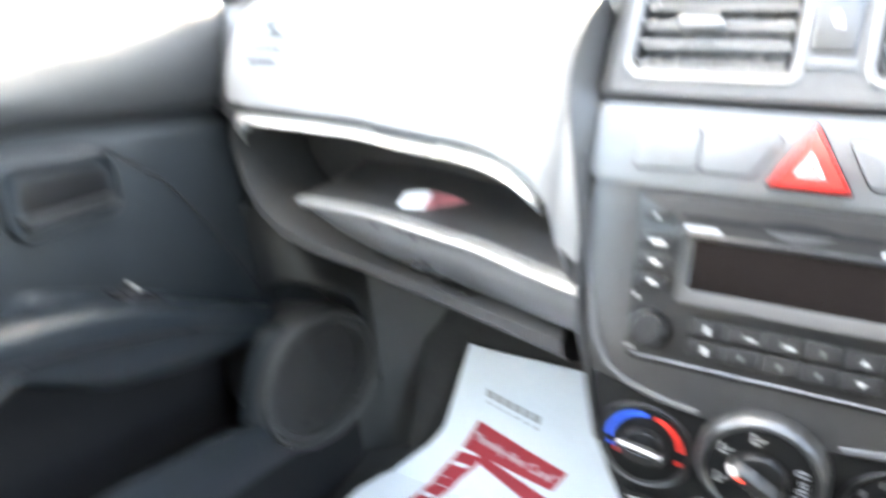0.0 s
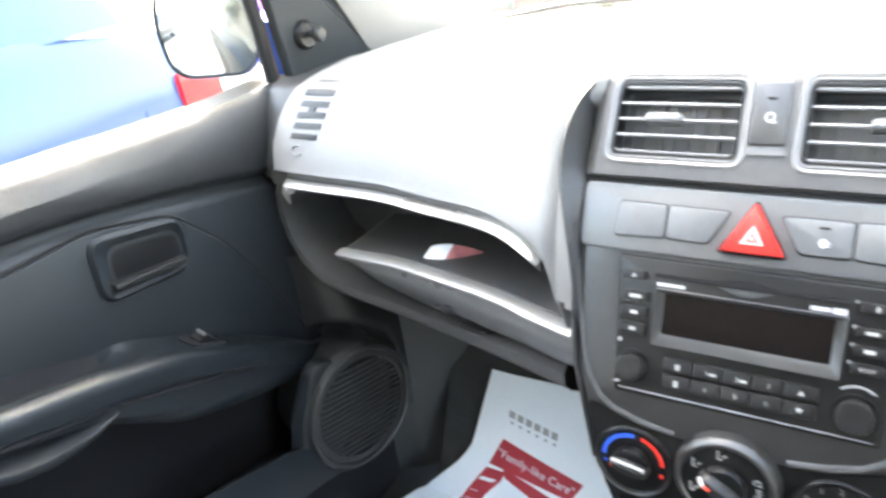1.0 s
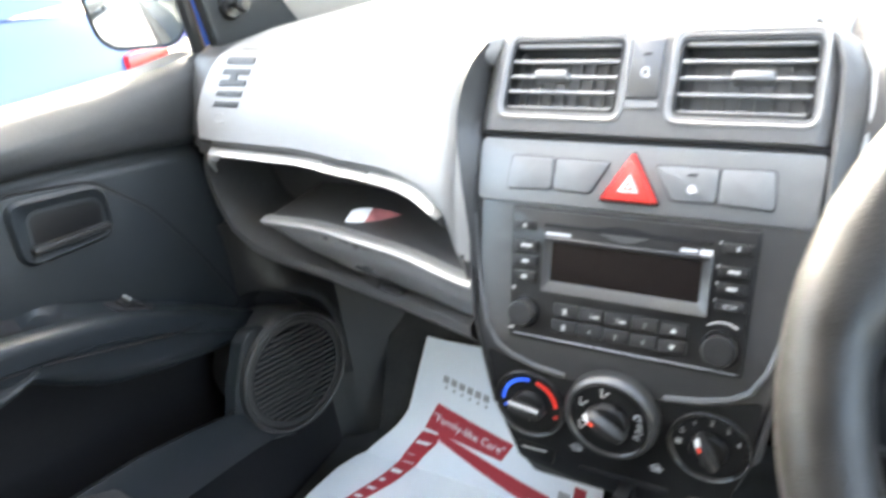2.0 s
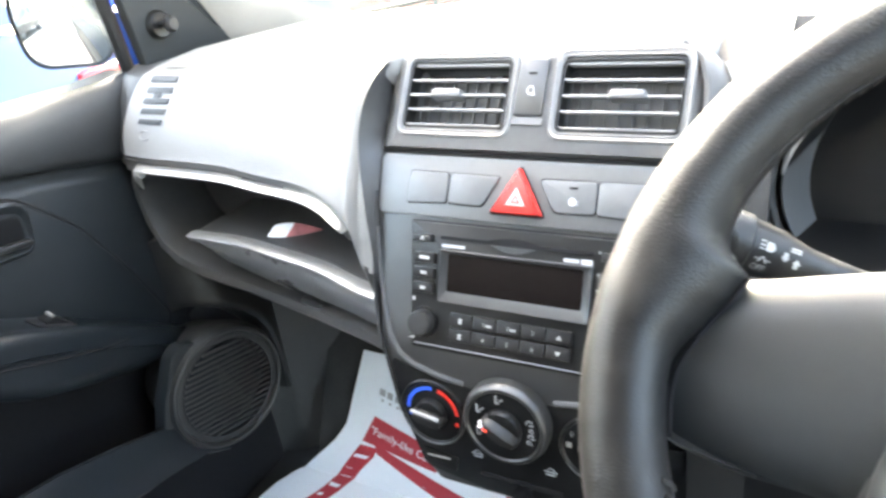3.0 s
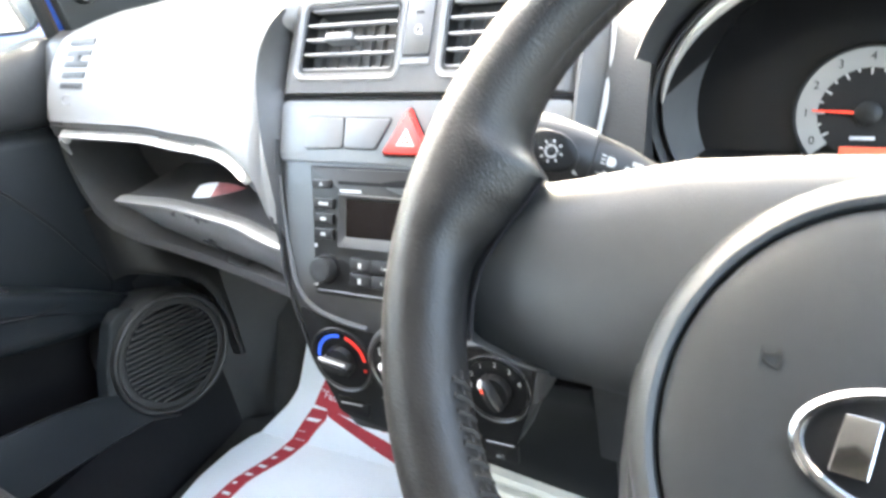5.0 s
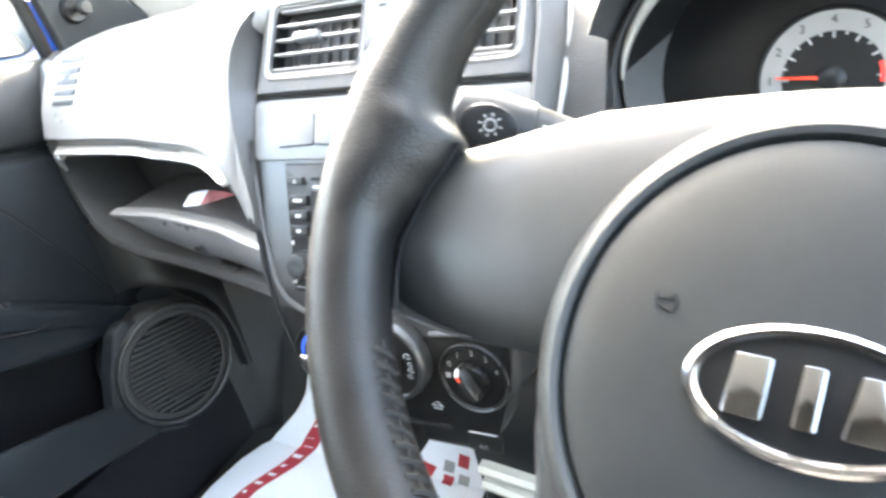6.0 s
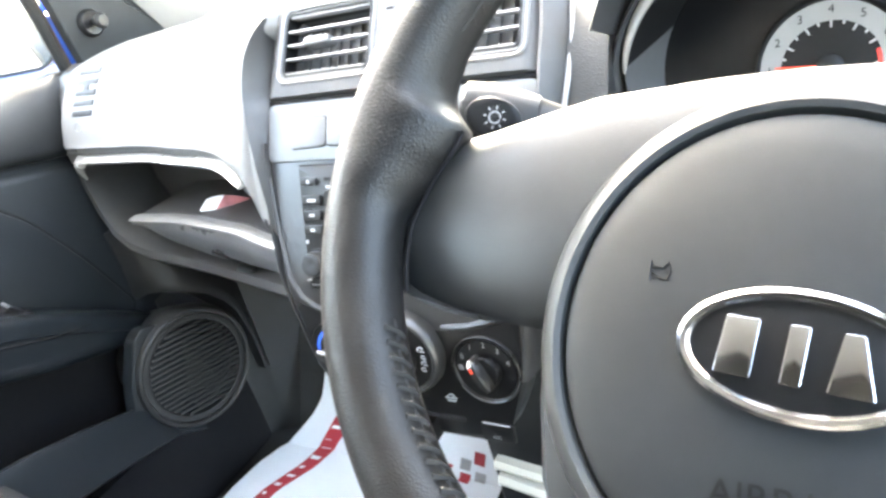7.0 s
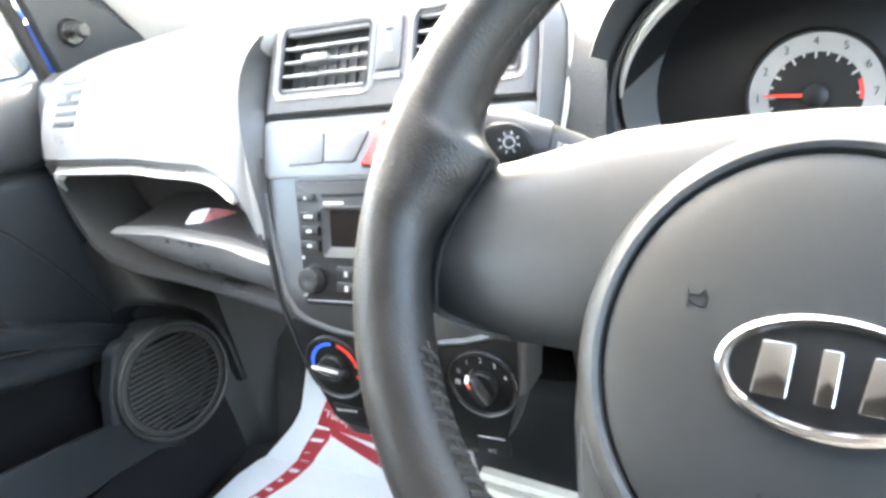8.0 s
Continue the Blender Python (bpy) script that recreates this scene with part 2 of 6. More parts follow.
def add_ring_plate(bm, outer, inner, put, lo, hi, drop=0.0, bevel=0.0008):
    """A frame between two polygons of as many points; drop sinks its inner edge."""
    outer, inner = [Vector(p) for p in outer], [Vector(p) for p in inner]
    rings = [[put(p.x, p.y, lo) for p in outer], [put(p.x, p.y, hi - bevel) for p in outer],
             [put(p.x, p.y, hi) for p in inset(outer, bevel)], [put(p.x, p.y, hi - drop) for p in inset(inner, -bevel)],
             [put(p.x, p.y, hi - drop - bevel) for p in inner], [put(p.x, p.y, lo) for p in inner]]
    rings.append(rings[0])
    add_loft(bm, rings, True, False)
    bmesh.ops.remove_doubles(bm, verts=bm.verts, dist=1e-7)
    return bm


def ring_plate(outer, inner, put, lo, hi, drop=0.0, bevel=0.0008):
    return add_ring_plate(bmesh.new(), outer, inner, put, lo, hi, drop, bevel)


def rect(x0, x1, y0, y1, r=0.0, seg=4):
    pts = [(x0, y0), (x1, y0), (x1, y1), (x0, y1)]
    return rounded(pts, r, seg) if r else [Vector(p) for p in pts]


def circle(cx, cy, r, n=32, ry=None):
    ry = ry or r
    return [Vector((cx + r * math.cos(2 * math.pi * i / n), cy + ry * math.sin(2 * math.pi * i / n))) for i in range(n)]


def arc_band(cx, cy, r0, r1, a0, a1, n=16):
    """A flat band of a ring, angles in degrees."""
    aa = [radians(a0 + (a1 - a0) * i / n) for i in range(n + 1)]
    return [Vector((cx + r1 * math.cos(a), cy + r1 * math.sin(a))) for a in aa] + [Vector((cx + r0 * math.cos(a), cy + r0 * math.sin(a))) for a in reversed(aa)]


def lettering(words, size, put, cx, cy, mat, parent, name="lettering", turn=0.0, off=0.0006, stretch=1.0):
    """Flat letters of the built-in font laid on a surface, centred on (cx, cy)."""
    cu = bpy.data.curves.new("letters", "FONT")
    cu.body, cu.size, cu.align_x, cu.align_y, cu.extrude = words, size, "CENTER", "CENTER", 0.0
    tmp = new("letters", cu)
    me = bpy.data.meshes.new_from_object(tmp.evaluated_get(bpy.context.evaluated_depsgraph_get()))
    bpy.data.objects.remove(tmp)
    bm = bmesh.new()
    bm.from_mesh(me)
    bpy.data.meshes.remove(me)
    c, s = math.cos(radians(turn)), math.sin(radians(turn))
    for v in bm.verts:
        x, y = v.co.x * stretch, v.co.y
        v.co = put(cx + c * x - s * y, cy + s * x + c * y, off)
    return part(name, bm, mat, parent)


def prints(polys, put, mat, parent, name="print", off=0.0005, lo=-0.0005, label=""):
    """Thin printed shapes on a surface, each a part of its own; returns the first."""
    made = [part(name, add_plate(bmesh.new(), p, put, lo, off, 0), mat, parent, label) for p in polys]
    return made[0]


def lerp(x, xs, ys):
    return float(np.interp(x, xs, ys))


def smoothed(x, xs, ys, w):
    return sum(lerp(x + w * k / 3, xs, ys) for k in (-3, -2, -1, 0, 1, 2, 3)) / 7


# ---- the setting: ground, car shell, glass ----
tagged(part("ground", box((-40, -40, -0.3), (40, 40, 0.0)), M_ASPHALT), "pale sunlit asphalt of a car park", "ground", kind="structure")

floor = part("floor", box((-0.68, -1.2, 0.21), (0.66, 0.42, 0.25), 0.01), M_CARPET)
tagged(floor, "black carpeted car floor", "floor", kind="structure")
toe = [Vector((x, y, z)) for x, y, z in ((0, 0.165, 0.245), (0, 0.183, 0.262), (0, 0.21, 0.308), (0, 0.36, 0.60), (0, 0.38, 0.60), (0, 0.36, 0.50), (0, 0.23, 0.26), (0, 0.20, 0.235))]
tagged(part("wall_toe_board", loft([[p + Vector((x, 0, 0)) for p in toe] for x in (-0.505, 0.66)]), M_CARPET), "black carpeted toe board of the footwell", "footwell", kind="structure")
tagged(part("wall_bulkhead", box((-0.66, 0.37, 0.5), (0.66, 0.42, 0.94), 0.004), M_DARK), "dark bulkhead behind the dashboard", "wall", kind="structure")


def kick_panel():
    """Footwell side: recessed beside the speaker, then swelling forward."""
    rings = []
    for z, x in ((0.24, -0.560), (0.34, -0.556), (0.45, -0.552), (0.54, -0.553), (0.60, -0.560), (0.68, -0.580), (0.80, -0.600)):
        ring = [Vector((-0.68, 0.12, z)), Vector((x - 0.060, 0.13, z)), Vector((x - 0.055, 0.20, z)), Vector((x - 0.045, 0.222, z)), Vector((x - 0.018, 0.236, z)), Vector((x - 0.004, 0.246, z)),
                Vector((x + 0.006, 0.258, z)), Vector((x + 0.034, 0.277, z)), Vector((x + 0.068, 0.300, z)), Vector((x + 0.115, 0.345, z)), Vector((x + 0.125, 0.37, z)), Vector((-0.68, 0.37, z))]
        rings.append(ring)
    return tagged(part("wall_kick_panel", loft(rings), M_KICK), "charcoal plastic kick panel beside the passenger footwell", "trim", kind="structure")


kick_panel()


def dash_end():
    """Moulded end of the dashboard that sweeps over the speaker and down its front side."""
    stations = [((0.101, 0.628, -0.626), (0.103, 0.745, -0.624)), ((0.113, 0.637, -0.597), (0.112, 0.745, -0.608)), ((0.128, 0.633, -0.570), (0.125, 0.750, -0.594)), ((0.150, 0.619, -0.557), (0.165, 0.735, -0.580)),
                ((0.180, 0.597, -0.553), (0.225, 0.720, -0.572)), ((0.203, 0.570, -0.553), (0.280, 0.690, -0.565)), ((0.222, 0.534, -0.555), (0.300, 0.600, -0.565)), ((0.233, 0.480, -0.558), (0.290, 0.500, -0.568)), ((0.236, 0.400, -0.562), (0.285, 0.400, -0.572))]
    rings = []
    for a, b in stations:
        a, b = Vector((a[2], a[0], a[1])), Vector((b[2], b[0], b[1]))
        d = (a - b).normalized() * 0.005
        ring = [a.lerp(b, k) + Vector((dx, 0, 0)) for k, dx in ((1.0, 0.0), (0.75, -0.004), (0.5, -0.005), (0.28, -0.003), (0.1, 0.0), (0.03, 0.0))]
        rings.append(ring + [a + d * 0.6 + Vector((-0.004, 0, 0)), a + d + Vector((-0.020, 0, 0)), a + d + Vector((-0.07, 0, 0)), b + Vector((-0.06, 0, 0))])
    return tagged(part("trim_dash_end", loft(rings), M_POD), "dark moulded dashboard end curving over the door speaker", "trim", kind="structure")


dash_end()

# roof, header, pillars, and the rear closed by unseen walls added to block daylight
roof = [[Vector((x, y, z + 0.05 * (1 - (x / 0.62) ** 2))) for x in (-0.62, -0.4, -0.15, 0.15, 0.4, 0.62)] + [Vector((x, y, z + 0.09)) for x in (0.62, 0.0, -0.62)] for y, z in ((-0.30, 1.365), (-0.38, 1.38), (-0.8, 1.40), (-1.25, 1.38))]
tagged(part("ceiling", loft(roof), M_HEADLINER), "pale cloth car headliner", "ceiling", kind="structure")
tagged(part("wall_rear", box((-0.70, -1.25, 0.2), (0.70, -1.18, 1.46), 0.01), M_SEAT), "plain dark wall added to shut out rear daylight", "wall", kind="structure")
tagged(part("wall_driver_sill", box((0.62, -0.98, 0.2), (0.74, 0.20, 0.36), 0.02), M_DOOR), "dark sill below the driver door", "sill", kind="structure")
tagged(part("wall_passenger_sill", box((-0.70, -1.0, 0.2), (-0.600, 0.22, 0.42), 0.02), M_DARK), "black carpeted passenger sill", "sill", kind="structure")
tagged(part("door_driver", box((0.0, -0.965, 0.0), (0.065, 0.0, 0.595), 0.012, Matrix.Translation((0.68, 0.19, 0.36)) @ pose(0, 0, 0, 0, 0, 62)), M_DOOR), "charcoal driver door card standing open", "car door", kind="structure")
tagged(part("wall_driver_front", box((0.64, 0.18, 0.2), (0.70, 0.5, 0.98), 0.01), M_HARD), "dark side of the driver footwell", "wall", kind="structure")
# unseen wall added to cut daylight from the right rear
tagged(part("wall_driver_rear", box((0.66, -1.2, 0.2), (0.72, -0.78, 1.40), 0.01), M_DOOR), "plain dark wall added to cut light from the right rear", "wall", kind="structure")
for s, nm in ((-1, "passenger"), (1, "driver")):
    tagged(part("trim_pillar_rear_" + nm, tube([(s * 0.66, -0.95, 0.9), (s * 0.60, -1.0, 1.40)], 0.05, 8), M_BEIGE), "pale centre pillar trim", "pillar", kind="structure")
    tagged(part("trim_roof_rail_" + nm, tube([(s * 0.62, -0.29, 1.375), (s * 0.62, -1.2, 1.39)], 0.03, 8), M_BEIGE), "pale roof rail trim", "trim", kind="structure")


def front_pillar(s, nm):
    """Windscreen pillar, wide and flat at the foot, thinner towards the roof."""
    rings = []
    for lx, ly, lz, rx, ry, rz, b in ((0.604, 0.372, 0.945, 0.556, 0.66, 0.932, 0.012), (0.602, 0.344, 0.98, 0.558, 0.592, 0.979, 0.012), (0.600, 0.289, 1.059, 0.560, 0.52, 1.028, 0.012), (0.596, 0.12, 1.19, 0.56, 0.26, 1.175, 0.010), (0.585, -0.30, 1.39, 0.56, -0.24, 1.375, 0.006)):
        l, r = Vector((s * lx, ly, lz)), Vector((s * rx, ry, rz))
        out = Vector((s * 0.05, 0.0, 0.01))
        rings.append([l, l.lerp(r, 0.12) - out * b * 12, l.lerp(r, 0.5) - out * b * 22, l.lerp(r, 0.9) - out * b * 10, r, r + out + Vector((0, 0.02, 0)), l.lerp(r, 0.5) + out * 1.2, l + out])
    tagged(part("trim_windscreen_pillar_" + nm, loft(rings), M_BEIGE), "pale grey windscreen pillar trim", "pillar", kind="structure")


front_pillar(-1, "passenger")
front_pillar(1, "driver")

SCREEN_FOOT, SCREEN_HEAD = Vector((0, 0.66, 0.96)), Vector((0, -0.29, 1.41))
n_screen = Vector((0, 0.45, 0.95)).normalized()
screen_ring = []
for t in (0, 0.5, 1):
    c = SCREEN_FOOT.lerp(SCREEN_HEAD, t)
    row = [c + Vector((x, -0.10 * (x / 0.62) ** 2 * (1 - t * 0.5), 0)) for x in (-0.62, -0.4, 0, 0.4, 0.62)]
    screen_ring.append(row + [p + n_screen * 0.005 for p in reversed(row)])
ws = tagged(part("window_windscreen", loft(screen_ring), M_GLASS), "clear curved windscreen glass", "windscreen", kind="structure")
ws.visible_shadow = False
tagged(part("trim_windscreen_seal", tube([(-0.60, 0.565, 0.955), (-0.4, 0.62, 0.978), (0, 0.655, 0.985), (0.4, 0.62, 0.978), (0.60, 0.565, 0.955)], 0.006, 8), M_BLACK), "black rubber windscreen seal", "seal", kind="structure")

# ---- dashboard ----
FX, FY = [-0.66, -0.6, -0.57, -0.40, -0.25, -0.15, -0.12, 0.0], [0.11, 0.09, 0.08, 0.072, 0.03, -0.02, -0.03, -0.05]


def front_y(x):
    return smoothed(x, FX, FY, 0.03)


def front_put(x, z, off=0.0):
    """A place on the passenger front of the dashboard; off comes towards the cabin."""
    return Vector((x, front_y(x) - off, z))


dashboard = thing("dashboard", (0, 0.3, 0.5), "charcoal grey moulded dashboard, sunlit on top", "dashboard")


def pad_bottom(x):
    return smoothed(x, [-0.7, -0.33, -0.285, -0.237, -0.21, -0.187, -0.174, -0.1655, -0.160, -0.156, -0.12], [0.888, 0.888, 0.890, 0.8915, 0.889, 0.8835, 0.876, 0.860, 0.838, 0.829, 0.829], 0.003)


PAD_LEFT = [(0.0, 0.0), (0.003, 0.006), (0.009, 0.02), (0.021, 0.045), (0.034, 0.068), (0.050, 0.092), (0.068, 0.110), (0.095, 0.121), (0.14, 0.127)]


def crest(x, dz):
    """The pad's crest sinks towards the door: height over its lower edge, flattened above 9 cm."""
    return dz if dz < 0.09 else 0.09 + (dz - 0.09) * (1 - 0.65 * sunk(x))


def sunk(x):
    c = max(0.0, min(1.0, (-0.22 - x) / 0.24))
    return c * c * (3 - 2 * c)


PAD_Z = [0.829, 0.86, 0.89, 0.915, 0.934, 0.951, 0.98, 0.998, 1.010, 1.018]
PAD_Y = [-0.027, -0.020, -0.011, 0.001, 0.012, 0.022, 0.038, 0.054, 0.075, 0.110]


def passenger_pad():
    left = PAD_LEFT
    rings = []
    xs = [-0.578 + i * 0.0165 for i in range(23)] + [-0.207, -0.199, -0.192, -0.187, -0.182, -0.178, -0.1745, -0.1715, -0.169, -0.1665, -0.164, -0.162, -0.160, -0.1575, -0.155, -0.150, -0.142, -0.128]
    for x in xs:
        t = max(0.0, min(1.0, (x + 0.40) / 0.25))
        t = t * t * (3 - 2 * t)
        y0, zb = front_y(x), pad_bottom(x)
        ring = [Vector((x, y0 + 0.08, zb + 0.004)), Vector((x, y0 + 0.012, zb - 0.002))]
        fine = [((a[0] + b[0]) / 2, (a[1] + b[1]) / 2) for a, b in zip(left, left[1:])]
        rows = sorted(left + fine, key=lambda p: p[1])
        for k, (dy, dz) in enumerate(rows):
            z_l = zb + crest(x, dz)
            r = dz / 0.127
            z_r = zb + r * (1.018 - zb)
            y_r = y0 + 0.002 + lerp(z_r, PAD_Z, PAD_Y) - lerp(zb, PAD_Z, PAD_Y)
            ring.append(Vector((x, (y0 + dy) * (1 - t) + y_r * t, z_l * (1 - t) + z_r * t)))
        c = sunk(x)
        ring += [Vector((x, 0.30, 1.012 - 0.024 * c)), Vector((x, 0.42, 0.998 - 0.018 * c)), Vector((x, 0.55, 0.975 - 0.006 * c)), Vector((x, 0.55, 0.93)), Vector((x, 0.30, 0.92))]
        w = max(0.0, min(1.0, (-0.45 - x) / 0.131)) ** 1.5
        end = lambda p: lerp(p.z, [0.886, 0.905, 0.92, 0.946, 0.972, 0.99, 1.003, 1.016], [-0.581, -0.585, -0.586, -0.580, -0.566, -0.548, -0.535, -0.500]) if p.y < 0.29 else -0.54
        ring = [Vector((p.x + w * (end(p) + 0.581), p.y, p.z)) for p in ring]
        q = max(0.0, min(1.0, (x + 0.162) / 0.034))
        stop = lambda p: smoothed(p.z, [0.829, 0.86, 0.89, 0.915, 0.934, 0.951, 0.98, 1.004, 1.018], [-0.134, -0.1385, -0.1445, -0.1515, -0.157, -0.160, -0.1575, -0.149, -0.133], 0.006) if p.y < 0.2 else -0.128
        ring = [Vector((p.x + q * (stop(p) + 0.128), p.y + (0.002 * q ** 2 if 1 < k < 19 else 0.0), p.z)) for k, p in enumerate(ring)]
        rings.append(ring)
    rings.append([Vector((p.x - 0.012, p.y + (0.05 if p.y < 0.2 else 0.0), p.z)) for p in rings[-1]])
    return part("passenger_pad", loft(rings), M_PAD_SUNLIT, dashboard, "dark grey grained vinyl pad, paled in colour for the sun")


passenger_pad()


SZ = [0.50, 0.645, 0.705, 0.775, 0.88, 0.931, 0.95, 1.002, 1.03, 1.05]
SY = [-0.070, -0.063, -0.053, -0.046, 0.0, 0.030, 0.044, 0.082, 0.115, 0.16]


def stack_y(z):
    return smoothed(z, SZ, SY, 0.008)


def stack_put(x, z, off=0.0):
    """A place on the curved face of the centre stack, off metres proud of it."""
    d = (stack_y(z + 0.002) - stack_y(z - 0.002)) / 0.004
    n = Vector((0, -1, d)).normalized()
    return Vector((x, stack_y(z), z)) + n * off


def stack_recess():
    """Dark side wall that falls from the edge of the pad to the centre stack."""
    rings = []
    rz = [0.800, 0.829, 0.86, 0.89, 0.915, 0.934, 0.951, 0.965, 0.98, 0.998, 1.008, 1.014]
    rx = [-0.128, -0.1335, -0.138, -0.144, -0.151, -0.1565, -0.1595, -0.1592, -0.157, -0.1505, -0.1435, -0.1350]
    ry = [-0.028, -0.0265, -0.0190, -0.0100, 0.0022, 0.0130, 0.0225, 0.0300, 0.0380, 0.0530, 0.0680, 0.0820]
    for i in range(45):
        z = 0.800 + i * 0.206 / 44
        x, y = smoothed(z, rz, rx, 0.006), smoothed(z, rz, ry, 0.006)
        deep = 0.002 + 0.048 * min(1.0, (1.006 - z) / 0.03)
        inner = stack_put(max(x + 0.004, -lerp(z, [0.80, 0.86, 0.93, 0.945, 0.985, 1.0, 1.012, 1.021], [0.130, 0.1365, 0.1395, 0.145, 0.1450, 0.1415, 0.131, 0.115])), z, -lerp(z, [0.93, 0.945], [0.003, 0.008]))
        lip = Vector((x + 0.0006, y - 0.0006, z))
        rings.append([Vector((x - 0.003, y + 0.004, z)), lip, lip.lerp(inner, 0.12) + Vector((0.0005, 0.0012, 0)), lip.lerp(inner, 0.4) + Vector((0, 0.0022, 0)), lip.lerp(inner, 0.75) + Vector((0, 0.0014, 0)), inner, inner + Vector((0, deep, 0)), Vector((x - 0.003, y + 0.005 + deep, z))])
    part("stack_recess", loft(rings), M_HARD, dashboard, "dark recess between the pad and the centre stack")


def cowl_corner():
    """Sunlit corner where the pad rolls over the end of the vent housing, closing the recess above."""
    rings = []
    for i in range(17):
        z = 0.985 + i * 0.033 / 16
        x = smoothed(z, [0.98, 1.004, 1.018], [-0.1575, -0.149, -0.133], 0.003)
        y = smoothed(z, [0.98, 0.998, 1.008, 1.014, 1.018], [0.038, 0.053, 0.068, 0.082, 0.105], 0.002)
        u = min(1.0, (z - 0.985) / 0.021)
        edge = stack_put(-0.1435, z, -0.004).lerp(Vector((x + 0.0004, y + 0.001, z)), u)
        far = Vector((-0.118, stack_y(z) + 0.012, z - 0.002))
        rings.append([edge, edge.lerp(far, 0.35) + Vector((0, -0.001, 0.001)) * u, edge.lerp(far, 0.7), far, far + Vector((0, 0.02, -0.004)), edge + Vector((0, 0.02, -0.004))])
    part("cowl_corner", loft(rings), M_PAD_SUNLIT, dashboard, "rounded vinyl corner over the air vents")


stack_recess()
cowl_corner()
pad_end = [(0.10, 0.86), (0.094, 0.884), (0.110, 0.918), (0.122, 0.945), (0.138, 0.968), (0.165, 0.978), (0.30, 0.975), (0.52, 0.94), (0.52, 0.86)]
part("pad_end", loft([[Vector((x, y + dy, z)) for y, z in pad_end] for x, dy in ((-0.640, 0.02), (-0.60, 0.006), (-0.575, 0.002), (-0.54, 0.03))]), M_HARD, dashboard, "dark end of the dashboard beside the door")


def centre_top():
    """The cowl over the air vents and on to the glass."""
    prof_c = [(0.087, 1.004), (0.096, 1.017), (0.118, 1.028), (0.20, 1.033), (0.32, 1.02), (0.55, 0.985), (0.55, 0.93), (0.14, 0.93)]
    rings = []
    for x, d, dz in ((-0.1395, 0.03, -0.016), (-0.135, 0.012, -0.006), (-0.12, 0.0, 0.0), (0, -0.006, 0.003), (0.12, 0.0, 0.0), (0.138, 0.012, -0.006), (0.145, 0.03, -0.016)):
        rings.append([Vector((x, y + (d if k < 4 else 0), z + (dz if k < 5 else 0))) for k, (y, z) in enumerate(prof_c)])
    return part("centre_cowl", loft(rings), M_PAD_SUNLIT, dashboard)


centre_top()


def slot_vents():
    """Side demister slots in the end of the pad."""
    face = lambda u, v, o: Vector((u, front_y(u) + lerp(v - pad_bottom(u), [crest(u, p[1]) for p in PAD_LEFT], [p[0] for p in PAD_LEFT]) - o, v))
    for k in range(6):
        z = 0.9265 + k * 0.0116
        x0, x1 = -0.550 + k * 0.0034, -0.507 + k * 0.0048
        h = 0.0062
        poly = [(x0, z), (x1, z), (x1 + 0.002, z + h), (x0 + 0.003, z + h)]
        if k == 5:
            poly = [(x0 + 0.006, z), (x1, z), (x1 + 0.002, z + h)]
        # raised plate, its grey chosen for the shade inside the slot
        part("demister_slot", plate(poly, face, -0.004, 0.0016, 0.0003), M_POD, dashboard, "demister slot drawn as a grey plate for its shade")
    z = 0.9265 + 2 * 0.0116
    part("slot_bridge", plate([(-0.526, z + 0.005), (-0.513, z + 0.005), (-0.511, z + 0.0125), (-0.523, z + 0.0125)], face, -0.004, 0.0015, 0.0003), M_POD, dashboard)


    dial = [face(-0.537 + 0.009 * math.cos(radians(q)), 0.9135 + 0.0055 * math.sin(radians(q)), 0.0004) for q in range(40, 330, 24)]
    part("demister_mark", tube(dial, 0.0009, 6), M_PAD_SUNLIT, dashboard, "moulded mark below the demister slots")


slot_vents()


def strips():
    xs = [-0.563 + i * 0.291 / 18 for i in range(19)] + [-0.258, -0.244, -0.230, -0.218, -0.208, -0.200, -0.193, -0.187, -0.182, -0.178, -0.175]
    top = lambda x: pad_bottom(x) - lerp(x, [-0.57, -0.35, -0.25, -0.206, -0.185, -0.175], [0.0125, 0.0120, 0.0100, 0.0080, 0.0100, 0.0105])
    low = lambda x: top(x) - lerp(x, [-0.57, -0.55, -0.3, -0.206, -0.190, -0.182, -0.175], [0.0105, 0.0080, 0.0080, 0.0088, 0.0080, 0.0060, 0.0020])
    rings = []
    for x in xs:
        y = front_y(x)
        a, b = top(x), low(x)
        rings.append([Vector((x, y + 0.02, a)), Vector((x, y + 0.005, a)), Vector((x, y + 0.002, a - 0.0015)), Vector((x, y - 0.0055, b + 0.003)), Vector((x, y - 0.005, b + 0.0008)), Vector((x, y - 0.001, b)), Vector((x, y + 0.02, b))])
    part("upper_trim_strip", loft(rings), M_SILVER, dashboard, "satin silver trim strip")
    # the strip turns down at the door end
    part("strip_corner", tube([(-0.552, front_y(-0.552) - 0.001, 0.8655), (-0.561, front_y(-0.561) - 0.0005, 0.8630), (-0.5665, front_y(-0.566) + 0.001, 0.8570), (-0.569, front_y(-0.569) + 0.003, 0.849), (-0.570, front_y(-0.570) + 0.006, 0.840)], [0.0062, 0.0060, 0.0048, 0.0030, 0.0012], 10), M_SILVER, dashboard, "satin silver corner")
    # grey strip between pad and trim strip, standing for the pad's shaded underside
    rings = []
    for x in xs:
        y = front_y(x)
        rings.append([Vector((x, y + 0.03, pad_bottom(x) + 0.004)), Vector((x, y + 0.010, pad_bottom(x) + 0.002)), Vector((x, y + 0.006, top(x) - 0.002)), Vector((x, y + 0.03, top(x) - 0.004))])
    part("trim_reveal", loft(rings), M_VENT, dashboard)


strips()
